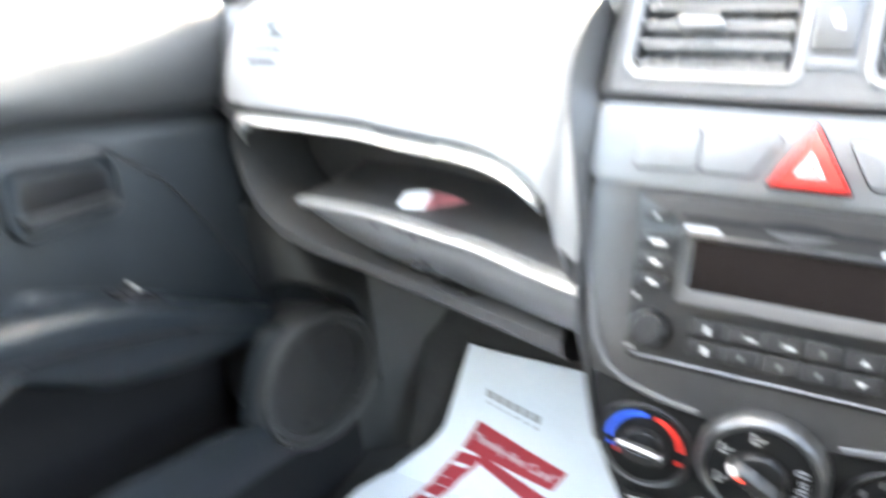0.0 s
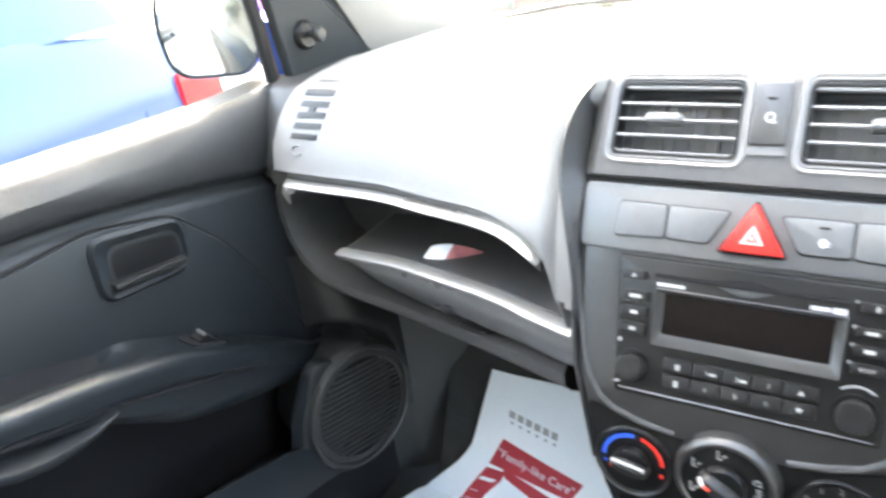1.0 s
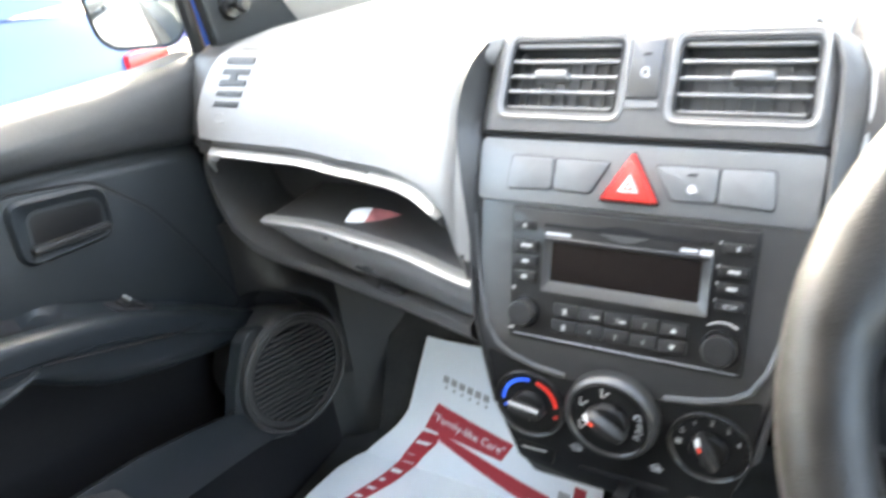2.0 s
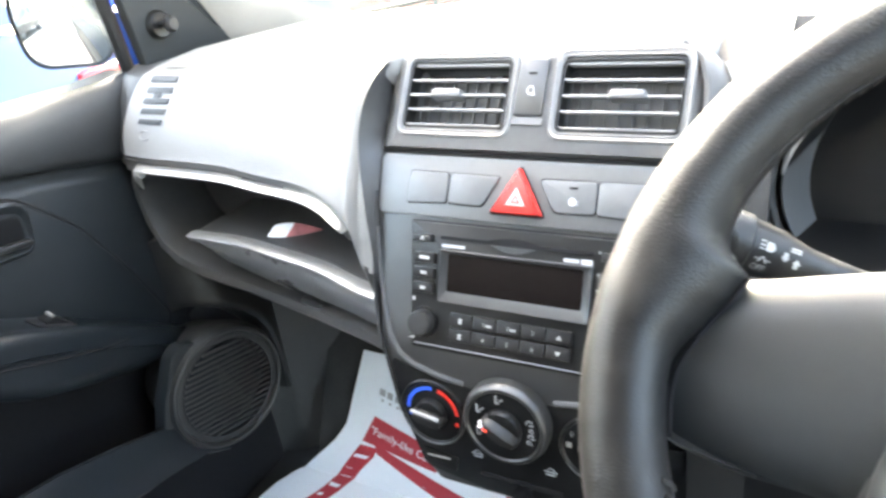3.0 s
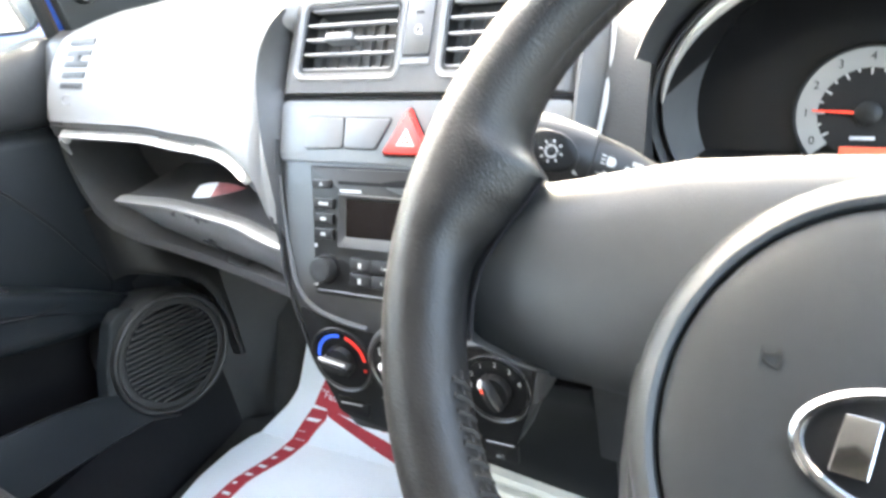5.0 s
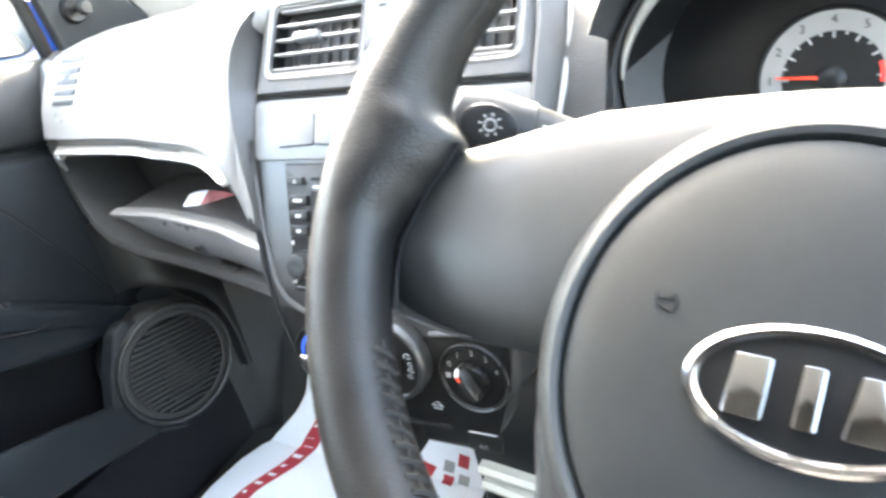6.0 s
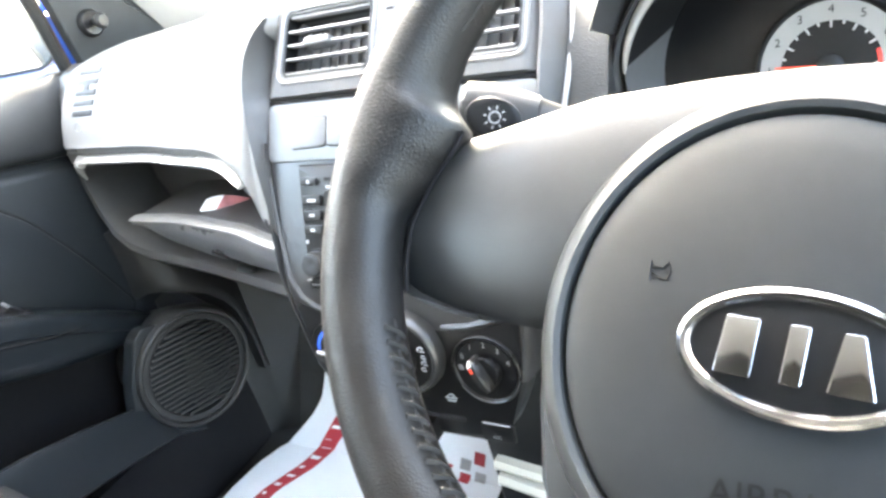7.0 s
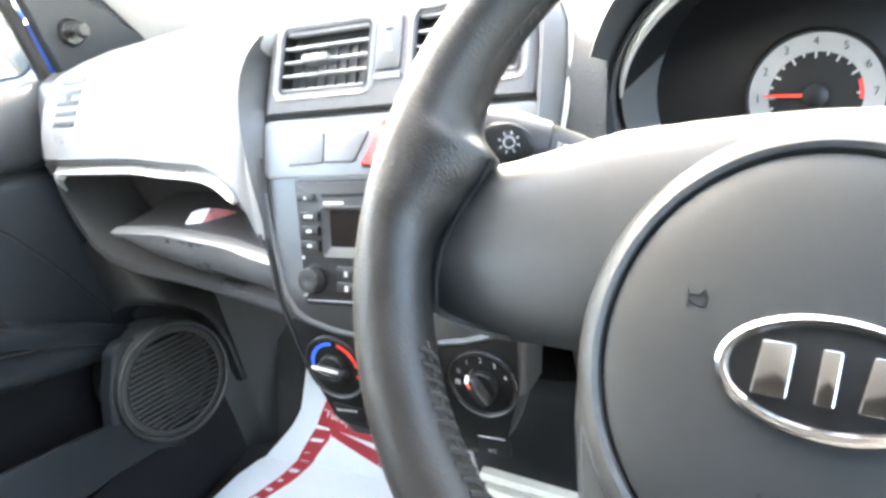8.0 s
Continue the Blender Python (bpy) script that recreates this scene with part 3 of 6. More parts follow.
CAV = 0.12


def cavity():
    """Open parcel shelf: back, ceiling and its curved surround."""
    bm = bmesh.new()
    xs = [-0.60 + i * 0.46 / 12 for i in range(13)]
    rings = [[Vector((x, front_y(x) + CAV, 0.885)), Vector((x, front_y(x) + CAV + 0.02, 0.885)), Vector((x, front_y(x) + CAV + 0.02, 0.70)), Vector((x, front_y(x) + CAV, 0.70))] for x in xs]
    add_loft(bm, rings)
    part("shelf_back", bm, M_SHELF, dashboard)
    rings = [[Vector((x, front_y(x) + 0.006, pad_bottom(x) - 0.026)), Vector((x, front_y(x) + 0.006, pad_bottom(x) - 0.010)), Vector((x, front_y(x) + CAV, pad_bottom(x) - 0.008)), Vector((x, front_y(x) + CAV, pad_bottom(x) - 0.016))] for x in [-0.60 + i * 0.424 / 14 for i in range(15)]]
    part("shelf_ceiling", loft(rings), M_SHELF, dashboard)
    edge = [(-0.535, 0.869), (-0.568, 0.866), (-0.592, 0.857), (-0.605, 0.84), (-0.610, 0.82), (-0.603, 0.78), (-0.582, 0.75), (-0.552, 0.731), (-0.520, 0.722), (-0.48, 0.716), (-0.44, 0.712), (-0.40, 0.708), (-0.36, 0.708), (-0.30, 0.711), (-0.22, 0.720), (-0.16, 0.733)]
    e = [Vector(p) for p in edge]
    rings = []
    for i, p in enumerate(e):
        d = (e[min(i + 1, len(e) - 1)] - e[max(i - 1, 0)]).normalized()
        inw = Vector((-d.y, d.x))
        if inw.dot(Vector((-0.4, 0.8)) - p) < 0:
            inw = -inw
        def at(s, dy):
            q = p + inw * s
            return Vector((q.x, front_y(q.x) + dy, q.y))
        rings.append([at(-0.062, 0.095), at(-0.036, 0.048), at(-0.015, 0.019), at(-0.003, 0.009), at(0.007, 0.012), at(0.011, 0.03), at(0.015, CAV), at(-0.062, CAV)])
    part("shelf_surround", loft(rings), M_SHELF, dashboard, "dark moulded surround of the parcel shelf")


cavity()


def glovebox():
    gb = thing("glovebox", (-0.33, 0.1, 0.72), "closed charcoal glovebox lid, its upper lip lightened as a highlight", "glovebox")
    zl = lambda x: smoothed(x, [-0.53, -0.46, -0.37, -0.28, -0.2, -0.14], [0.786, 0.788, 0.791, 0.796, 0.803, 0.810], 0.015)
    zb = lambda x: smoothed(x, [-0.493, -0.483, -0.458, -0.428, -0.384, -0.336, -0.251, -0.17, -0.134], [0.778, 0.77, 0.749, 0.731, 0.723, 0.724, 0.73, 0.745, 0.752], 0.01)
    rings = []
    for i in range(29):
        x = -0.493 + i * 0.356 / 28
        y, a, b = front_y(x), zl(x), min(zb(x), zl(x) - 0.006)
        h = a - b
        rings.append([Vector((x, y + CAV, a - 0.004)), Vector((x, y + 0.012, a - 0.002)), Vector((x, y - 0.002, a - 0.004)), Vector((x, y - 0.005, a - 0.008 - 0.02 * h)),
                      Vector((x, y - 0.005, a - 0.35 * h)), Vector((x, y + 0.003, a - 0.7 * h)), Vector((x, y + 0.016, b + 0.08 * h)), Vector((x, y + 0.026, b)), Vector((x, y + CAV, b + 0.004))])
    part("lid", loft(rings), M_LID, gb)
    rings = []
    for i in range(29):
        x = -0.495 + i * 0.356 / 28
        y, a = front_y(x), zl(x)
        w = lerp(x, [-0.495, -0.478, -0.44, -0.2, -0.136], [0.0015, 0.0032, 0.0048, 0.0048, 0.0036])
        rings.append([Vector((x, y + 0.012, a - 0.001)), Vector((x, y + 0.004, a + 0.0012)), Vector((x, y - 0.003, a)), Vector((x, y - 0.0075, a - w * 0.5)), Vector((x, y - 0.0075, a - w)), Vector((x, y - 0.003, a - w - 0.0015)), Vector((x, y + 0.010, a - 0.008))])
    part("lip", loft(rings), M_LIP, gb, "lid lip with its highlight put into the colour")
    part("shelf_floor", loft([[Vector((x, front_y(x) + 0.013, zl(x) - 0.003)), Vector((x, front_y(x) + 0.014, zl(x) - 0.0006)), Vector((x, front_y(x) + CAV - 0.002, zl(x) - 0.0010)), Vector((x, front_y(x) + CAV - 0.002, zl(x) - 0.004))] for x in [-0.488 + i * 0.345 / 20 for i in range(21)]]), M_SHELF, gb, "black shelf floor behind the lip")
    part("handle", plate(rounded([(-0.325, 0.714), (-0.290, 0.717), (-0.275, 0.728), (-0.318, 0.726)], 0.003), lambda u, v, o: front_put(u, v, o - 0.018), -0.01, 0.004, 0.002), M_FACIA, gb, "moulded pull under the lid")
    return gb


glovebox()


# lower edge of the pad beside the centre stack, with a moulding seam
def stack_shoulder():
    rings = []
    for z, xl in ((0.8335, -0.158), (0.81, -0.150), (0.78, -0.146), (0.752, -0.1385), (0.735, -0.132)):
        x1 = lerp(z, [0.735, 0.765, 0.785, 0.813, 0.84], [-0.122, -0.128, -0.1345, -0.140, -0.1445])
        xm = (xl + x1) / 2
        rings.append([Vector((xl, front_y(xl) + 0.006, z)), Vector((xl + 0.002, front_y(xl) + 0.001, z)), Vector((xm, front_y(xm), z)), Vector((x1, front_y(x1) + 0.004, z)), Vector((x1, 0.1, z)), Vector((xl, 0.1, z))])
    # same vinyl as the pad; its shade is put into the darker colour
    part("stack_shoulder", loft(rings), M_HARD, dashboard, "grained pad shoulder below a moulding seam, darkened in colour for shade")


stack_shoulder()

# ---- centre stack ----
stack = thing("centre_stack", (0, 0.05, 0.5), "grey plastic centre console stack of a dashboard", "console")
side = lambda z: lerp(z, [0.632, 0.648, 0.672, 0.705, 0.76, 0.82, 0.885, 0.94], [0.080, 0.093, 0.106, 0.118, 0.129, 0.137, 0.142, 0.142])


def stack_body():
    rings = []
    for i in range(34):
        z = 0.634 + i * (0.9345 - 0.634) / 33
        w = side(z)
        ring = [Vector((-w + 0.012, stack_y(z) + 0.10, z)), stack_put(-w, z, -0.02), stack_put(-w + 0.0015, z, -0.006), stack_put(-w + 0.006, z, -0.0012)]
        ring += [stack_put(-w + 0.012 + k * (2 * w - 0.024) / 10, z, 0) for k in range(11)]
        ring += [stack_put(w - 0.006, z, -0.0012), stack_put(w - 0.0015, z, -0.006), stack_put(w, z, -0.02), Vector((w - 0.012, stack_y(z) + 0.10, z))]
        rings.append(ring)
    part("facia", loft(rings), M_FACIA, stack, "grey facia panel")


stack_body()


def stack_surround():
    """Dark bevelled surround that flares out to the dashboard on both sides and over the vents."""
    inner = [(0.112, 0.70), (0.119, 0.738), (0.124, 0.768), (0.130, 0.79), (0.1345, 0.82), (0.139, 0.86), (0.1405, 0.90), (0.1405, 0.94), (0.1405, 0.965), (0.1385, 0.985), (0.132, 1.000), (0.118, 1.0095), (0.09, 1.0125), (0.0, 1.0145)]
    outer = [(0.119, 0.70), (0.1245, 0.738), (0.1285, 0.765), (0.1345, 0.785), (0.140, 0.813), (0.147, 0.855), (0.153, 0.895), (0.158, 0.93), (0.160, 0.960), (0.158, 0.985), (0.149, 1.003), (0.132, 1.0145), (0.10, 1.0185), (0.0, 1.0205)]
    narrow = [(min(xo, xi + 0.0055), zo) for (xi, zi), (xo, zo) in zip(inner, outer)]
    for s in (-1, 1):
        rings = []
        for k, ((xi, zi), (xo, zo)) in enumerate(zip(inner[:12], outer) if s > 0 else zip(inner[:7], narrow)):
            g = min(1.0, max(0.0, (k - 2) / 4))
            f = lambda t: (s * (xi + (xo - xi) * t), zi + (zo - zi) * t)
            rings.append([stack_put(*f(-0.05), -0.03), stack_put(*f(-0.05), 0.0015 + 0.0045 * g), stack_put(*f(0.12), 0.002 + 0.005 * g), stack_put(*f(0.45), 0.0 + 0.003 * g), stack_put(*f(0.8), -0.004), stack_put(*f(1.0), -0.012), stack_put(*f(1.0), -0.04)])
        part("surround", loft(rings), M_HARD, stack, "dark bevelled surround")
    edge = [(x, z) for x, z in outer[5:11]]
    part("edge_strip", tube([stack_put(x * 1.006, z, -0.0095) for x, z in edge], [0.001, 0.002, 0.0026, 0.0026, 0.002, 0.001], 8), M_SLAT, stack, "pale edge strip")


stack_surround()
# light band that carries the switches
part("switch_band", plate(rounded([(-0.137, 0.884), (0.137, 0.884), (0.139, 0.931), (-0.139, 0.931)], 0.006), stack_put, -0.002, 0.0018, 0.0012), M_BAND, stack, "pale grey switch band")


def climate_panel_rim():
    u = [(-0.137, 0.872), (-0.132, 0.84), (-0.125, 0.81), (-0.117, 0.783), (-0.107, 0.766), (-0.093, 0.756), (-0.07, 0.749), (-0.043, 0.745)]
    for s in (1, -1):
        bm = tube([stack_put(s * x, z, 0.0005) for x, z in u], [0.0014, 0.0017, 0.002, 0.0024, 0.003, 0.003, 0.003, 0.0026], 8)
        part("panel_rim", bm, M_GREYSATIN, stack, "pale raised rim")
    poly = rounded([(-0.118, 0.76), (-0.07, 0.744), (-0.03, 0.741), (0.03, 0.741), (0.07, 0.744), (0.118, 0.76), (0.112, 0.70), (0.092, 0.642), (0.04, 0.636), (-0.03, 0.637), (-0.088, 0.646), (-0.112, 0.70)], 0.008)
    part("climate_panel", plate(poly, stack_put, -0.002, 0.001, 0.001), M_BLACK, stack, "black climate control panel")


climate_panel_rim()


def switches():
    group = [("switch_blank", [(-0.108, 0.894), (-0.067, 0.8955), (-0.067, 0.9185), (-0.106, 0.919)]), ("switch_blank", [(-0.0655, 0.8955), (-0.033, 0.895), (-0.018, 0.918), (-0.0655, 0.9185)]),
             ("fog_lamp_switch", [(0.033, 0.895), (0.0665, 0.8955), (0.0665, 0.9185), (0.018, 0.918)]), ("switch_blank", [(0.068, 0.8955), (0.108, 0.894), (0.106, 0.919), (0.068, 0.9185)])]
    for nm, poly in group:
        part("switch_gap", plate(rounded([(x + (0.0007 if x > sum(p[0] for p in poly) / 4 else -0.0007), z + (0.0007 if z > 0.907 else -0.0007)) for x, z in poly], 0.004), stack_put, 0.0, 0.0021, 0.0001), M_DARK, stack)
        ob = part(nm, plate(rounded(poly, 0.004), stack_put, 0.0, 0.0036, 0.0010), M_GREYBTN, stack, "grey push switch")
        if nm == "fog_lamp_switch":
            prints([circle(0.0475, 0.9035, 0.003, 12), rect(0.050, 0.0525, 0.9035, 0.9042), rect(0.050, 0.0525, 0.9015, 0.9022)], stack_put, M_GREYINK, ob, "symbol", 0.0045, 0.004)
            prints([rect(0.044, 0.051, 0.9125, 0.9138)], stack_put, M_DARK, ob, "lamp_window", 0.0045, 0.004)
    tri = [(-0.0235, 0.8915), (0.0235, 0.8915), (0.0, 0.9255)]
    part("hazard_gap", plate(rounded([(-0.0262, 0.890), (0.0262, 0.890), (0.0, 0.928)], 0.004), stack_put, 0.0, 0.0023, 0.0002), M_DARK, stack)
    haz = part("hazard_switch", plate(rounded(tri, 0.0022), stack_put, 0.0, 0.0085, 0.0022), M_RED, stack, "red triangular hazard switch")
    prints([[(-0.0088, 0.8975), (0.0088, 0.8975), (0.0, 0.9105)]], stack_put, M_WHITE, haz, "symbol", 0.0089, 0.008)
    ring_t = [(-0.0045, 0.8990), (0.0045, 0.8990), (0.0, 0.9055)]
    prints([ring_t], stack_put, M_RED, haz, "symbol", 0.0091, 0.008)
    prints([[(-0.0022, 0.9002), (0.0022, 0.9002), (0.0, 0.9034)]], stack_put, M_WHITE, haz, "symbol", 0.0093, 0.008)


switches()


# ---- air vents ----
def vent_housing():
    """Proud housing with two open vents and the lamp panel between them."""
    xs = sorted({-0.1470, -0.1455, -0.1435, -0.1405, -0.137, -0.134, -0.131, -0.1275, -0.124, -0.121, -0.021, -0.0145, 0.0145, 0.0245, 0.0245, 0.1245, 0.128, 0.131, 0.137, 0.1405})
    zs = [0.934, 0.9362, 0.940, 0.949, 0.9507, 0.965, 0.98, 1.0005, 1.003, 1.0065, 1.0095, 1.012]
    hole = lambda x, z: (0.9507 < z < 1.0005) and (-0.121 < x < -0.021 or 0.0245 < x < 0.1245)
    bm = bmesh.new()
    def off(x, z):
        side_x = 0.1470 if x < 0 else 0.1405
        wide = 0.018 if x < 0 else 0.013
        e = min((z - 0.934) / 0.0025, (side_x - abs(x)) / wide, 1)
        if abs(x) > 0.115 and z > 0.99:
            e = min(e, (side_x - 0.110 - math.hypot(abs(x) - 0.111, z - 0.984)) / 0.010)
        back = 0.014 * (max(0.0, z - 1.0015) / 0.0105) ** 2
        depth = 0.015 if x < -0.11 else 0.010
        return 0.006 - depth + depth * math.sin(min(1, max(e, 0)) * math.pi / 2) - back
    grid = {(i, j): bm.verts.new(stack_put(x, z, off(x, z))) for i, x in enumerate(xs) for j, z in enumerate(zs)}
    for i in range(len(xs) - 1):
        for j in range(len(zs) - 1):
            if not hole((xs[i] + xs[i + 1]) / 2, (zs[j] + zs[j + 1]) / 2):
                bm.faces.new((grid[i, j], grid[i + 1, j], grid[i + 1, j + 1], grid[i, j + 1]))
    res = bmesh.ops.solidify(bm, geom=bm.faces[:], thickness=0.0025)
    return part("vent_housing", bm, M_VENT, stack, "grey air vent housing, paled in colour for the light on it")


vent_housing()
part("vent_shadow_gap", plate(rect(-0.139, 0.139, 0.9320, 0.9346), stack_put, -0.004, 0.0008, 0.0002), M_DARK, stack)


def air_vent(x0, x1, knob_x, knob_row):
    vent = thing("air_vent", ((x0 + x1) / 2, 0.07, 0.97), "rectangular dashboard air vent with grey horizontal slats", "air vent", "pair of centre air vents")
    z0, z1 = 0.9505, 1.0008
    outer, inner = rect(x0 - 0.0062, x1 + 0.0062, z0 - 0.0062, z1 + 0.0062, 0.012, 6), rect(x0, x1, z0, z1, 0.006, 6)
    part("bezel", ring_plate(outer, inner, stack_put, 0.002, 0.0080, 0.0022, 0.0014), M_VENT, vent, "grey bezel")
    lip_o, lip_i = rect(x0 - 0.0022, x1 + 0.0022, z0 - 0.0022, z1 + 0.0022, 0.008, 6), rect(x0 - 0.0010, x1 + 0.0010, z0 - 0.0010, z1 + 0.0010, 0.007, 6)
    part("bezel_edge", ring_plate(lip_o, lip_i, stack_put, 0.002, 0.0074, 0.0, 0.0004), M_GREYBTN, vent, "pale inner edge")
    inner2 = rect(x0 + 0.0022, x1 - 0.0022, z0 + 0.0022, z1 - 0.0022, 0.0055, 6)
    part("inner_frame", ring_plate(inner, inner2, stack_put, -0.01, 0.0062, 0.0, 0.0004), M_BLACK, vent)
    # shallow duct behind, its grey standing for haze and light inside
    bm = bmesh.new()
    a = [stack_put(p.x, p.y, 0.004) for p in inner]
    b = [stack_put(p.x, p.y, -0.024) for p in inner]
    va, vb = [bm.verts.new(p) for p in a], [bm.verts.new(p) for p in b]
    for i in range(len(va)):
        j = (i + 1) % len(va)
        bm.faces.new((va[i], va[j], vb[j], vb[i]))
    bm.faces.new(vb)
    part("duct", bm, M_DUCT, vent, "shallow duct lightened to grey for haze")
    for k in range(8):
        x = x0 + (x1 - x0) * (k + 0.7) / 8.4
        bm = bmesh.new()
        rings = [[stack_put(x + s, z, o) for s, o in ((-0.0006, -0.0235), (0.0006, -0.0235), (0.0006, -0.0205), (-0.0006, -0.0205))] for z in (z0 + 0.001, z1 - 0.001)]
        add_loft(bm, rings)
        part("fin", bm, M_DUCT, vent)
    slat_z = [0.9540 + k * 0.0109 for k in range(5)]
    for k, z in enumerate(slat_z[:5]):
        if k == 0:
            z = 0.9535
        rings = []
        for x in (x0 + 0.001, x0 + 0.003, x1 - 0.003, x1 - 0.001):
            rings.append([stack_put(x, z - 0.0008, 0.0040), stack_put(x, z - 0.0002, 0.0050), stack_put(x, z + 0.0008, 0.0046), stack_put(x, z + 0.0016, -0.004), stack_put(x, z + 0.0006, -0.004)])
        slat = part("slat", loft(rings), M_SLAT if 0 < k else M_GREYBTN, vent, "pale grey slat")
        if k == knob_row:
            part("slider", plate(rounded([(knob_x - 0.0155, z - 0.0026), (knob_x + 0.0155, z - 0.0026), (knob_x + 0.0140, z + 0.0040), (knob_x - 0.0140, z + 0.0040)], 0.0025), stack_put, -0.004, 0.0095, 0.002), M_GREYBTN, slat, "grey slider tab")
    return vent


air_vent(-0.121, -0.021, -0.081, 2)
air_vent(0.0245, 0.1245, 0.081, 2)
lamp_panel = part("lamp_panel", plate(rounded([(-0.0135, 0.961), (0.0125, 0.961), (0.0125, 1.001), (-0.0135, 1.001)], 0.003), stack_put, 0.002, 0.0082, 0.0012), M_FACIA, stack, "grey airbag lamp panel")
prints([arc_band(-0.0005, 0.9785, 0.0024, 0.0033, 0, 352, 18), rect(0.0005, 0.0038, 0.9750, 0.9759)], stack_put, M_GREYINK, lamp_panel, "symbol", 0.0085, 0.008)
prints([rect(-0.004, 0.003, 0.990, 0.9912)], stack_put, M_DARK, lamp_panel, "lamp_window", 0.0085, 0.008)
prints([rect(-0.0145, 0.0135, 0.9545, 0.959, 0.001)], stack_put, M_GREYSATIN, lamp_panel, "lower_lip", 0.0078, 0.004)


# ---- radio ----
def car_radio():
    radio = thing("car_radio", (0, 0.0, 0.777), "black built-in car radio with a dark display", "car radio")
    outline = [(-0.0925, 0.7765), (0.0985, 0.7775), (0.1005, 0.880), (-0.0995, 0.880)]
    part("gap", plate(rounded([(x * 1.012, z + (0.0014 if z > 0.8 else -0.0014)) for x, z in outline], 0.003), stack_put, -0.001, 0.0006, 0.0001), M_DARK, radio)
    part("front_plate", plate(rounded(outline, 0.0025), stack_put, 0.0, 0.0026, 0.0010), M_RADIO, radio)
    prints([rect(-0.090, 0.096, 0.7788, 0.7795)], stack_put, M_GREYINK, radio, "lower_line", 0.0030, 0.002)
    P = 0.0026
    # disc slot with its curved finger dip
    prints([rect(-0.069, 0.069, 0.8675, 0.8702, 0.001)], stack_put, M_DARK, radio, "disc_slot", P + 0.0004, 0.001)
    arc = [(-0.024 + 0.048 * i / 12, 0.8702 + 0.0030 * math.sin(math.pi * i / 12)) for i in range(13)]
    prints([arc], stack_put, M_DARK, radio, "disc_slot", P + 0.0004, 0.001)
    arc = [(-0.020 + 0.040 * i / 12, 0.8668 - 0.0050 * math.sin(math.pi * i / 12)) for i in range(13)]
    part("finger_dip", plate(arc, stack_put, 0.002, P + 0.0008, 0.0006), M_GREYSATIN, radio, "pale finger dip")
    # display: sloped bezel and smoked glass
    outer, inner = rect(-0.067, 0.070, 0.8165, 0.8595, 0.001, 1), rect(-0.060, 0.0625, 0.8255, 0.8560, 0.001, 1)
    part("display_bezel", ring_plate(outer, inner, stack_put, 0.001, 0.0062, 0.0028, 0.0004), M_FACIA, radio, "sloped grey bezel")
    part("display", plate(inner, stack_put, 0.0, 0.0031, 0.0001), M_SCREEN, radio, "smoked dark display")
    prints([rect(-0.067, -0.045, 0.8612, 0.8635)], stack_put, M_GREYINK, radio, "maker_mark", P + 0.0005, 0.002)
    prints([rect(0.045, 0.058, 0.8606, 0.8634), rect(0.0595, 0.069, 0.8600, 0.8640)], stack_put, M_GREYINK, radio, "format_mark", P + 0.0005, 0.002)

    def key(x0, x1, z0, z1, mark="", size=0.0045, bars=None):
        k = part("key", plate(rect(x0, x1, z0, z1, 0.0008, 2), stack_put, 0.001, P + 0.0028, 0.0009), M_BUTTON, radio)
        if mark:
            lettering(mark, size, stack_put, (x0 + x1) / 2, (z0 + z1) / 2 - 0.0005, M_WHITE, k, "legend", off=P + 0.0031)
        if bars:
            prints(bars, stack_put, M_WHITE, k, "legend", P + 0.0031, P + 0.002)
        return k

    key(-0.0955, -0.0765, 0.8640, 0.8705, bars=[[(-0.088, 0.8665), (-0.084, 0.8665), (-0.086, 0.8688)], rect(-0.088, -0.084, 0.8655, 0.8661)])
    for z, b in ((0.8470, 0.010), (0.8345, 0.006), (0.8220, 0.005)):
        key(-0.0935, -0.0725, z, z + 0.0085, bars=[rect(-0.083 - b / 2, -0.083 + b / 2, z + 0.003, z + 0.0055)])
    key(0.0765, 0.0975, 0.8640, 0.8705, bars=[rect(0.0865, 0.0885, 0.8655, 0.8690)])
    key(0.0755, 0.0965, 0.8475, 0.8545, bars=[rect(0.082, 0.0905, 0.8500, 0.8522)])
    key(0.0755, 0.0965, 0.8355, 0.8425, bars=[rect(0.0825, 0.0895, 0.8378, 0.8402)])
    key(0.0755, 0.0965, 0.8235, 0.8305, "SETUP", 0.0036)
    prints([rect(0.0735, 0.0750, z, z + 0.002) for z in (0.853, 0.841, 0.829, 0.8695)], stack_put, M_WHITE, radio, "legend", P + 0.0005, 0.002)
    top = ["", "1", "2", "3", ""]
    low = ["", "4", "5", "6", ""]
    for r, (z0, names) in enumerate(((0.7985, top), (0.7860, low))):
        for c in range(5):
            x0 = -0.054 + c * 0.0225
            bars = None
            if c == 0:
                bars = [rect(x0 + 0.009, x0 + 0.0125, z0 + 0.0025, z0 + 0.0038), rect(x0 + 0.009, x0 + 0.0125, z0 + 0.0052, z0 + 0.0068), rect(x0 + 0.0098, x0 + 0.0117, z0 + 0.0038, z0 + 0.0052)]
            if c == 4:
                up = 1 if r == 0 else -1
                zc = z0 + 0.0048
                bars = [[(x0 + 0.0085, zc - 0.0016 * up), (x0 + 0.0135, zc - 0.0016 * up), (x0 + 0.011, zc + 0.0018 * up)]]
            k = key(x0, x0 + 0.0218, z0, z0 + 0.0105, names[c], 0.0048, bars)
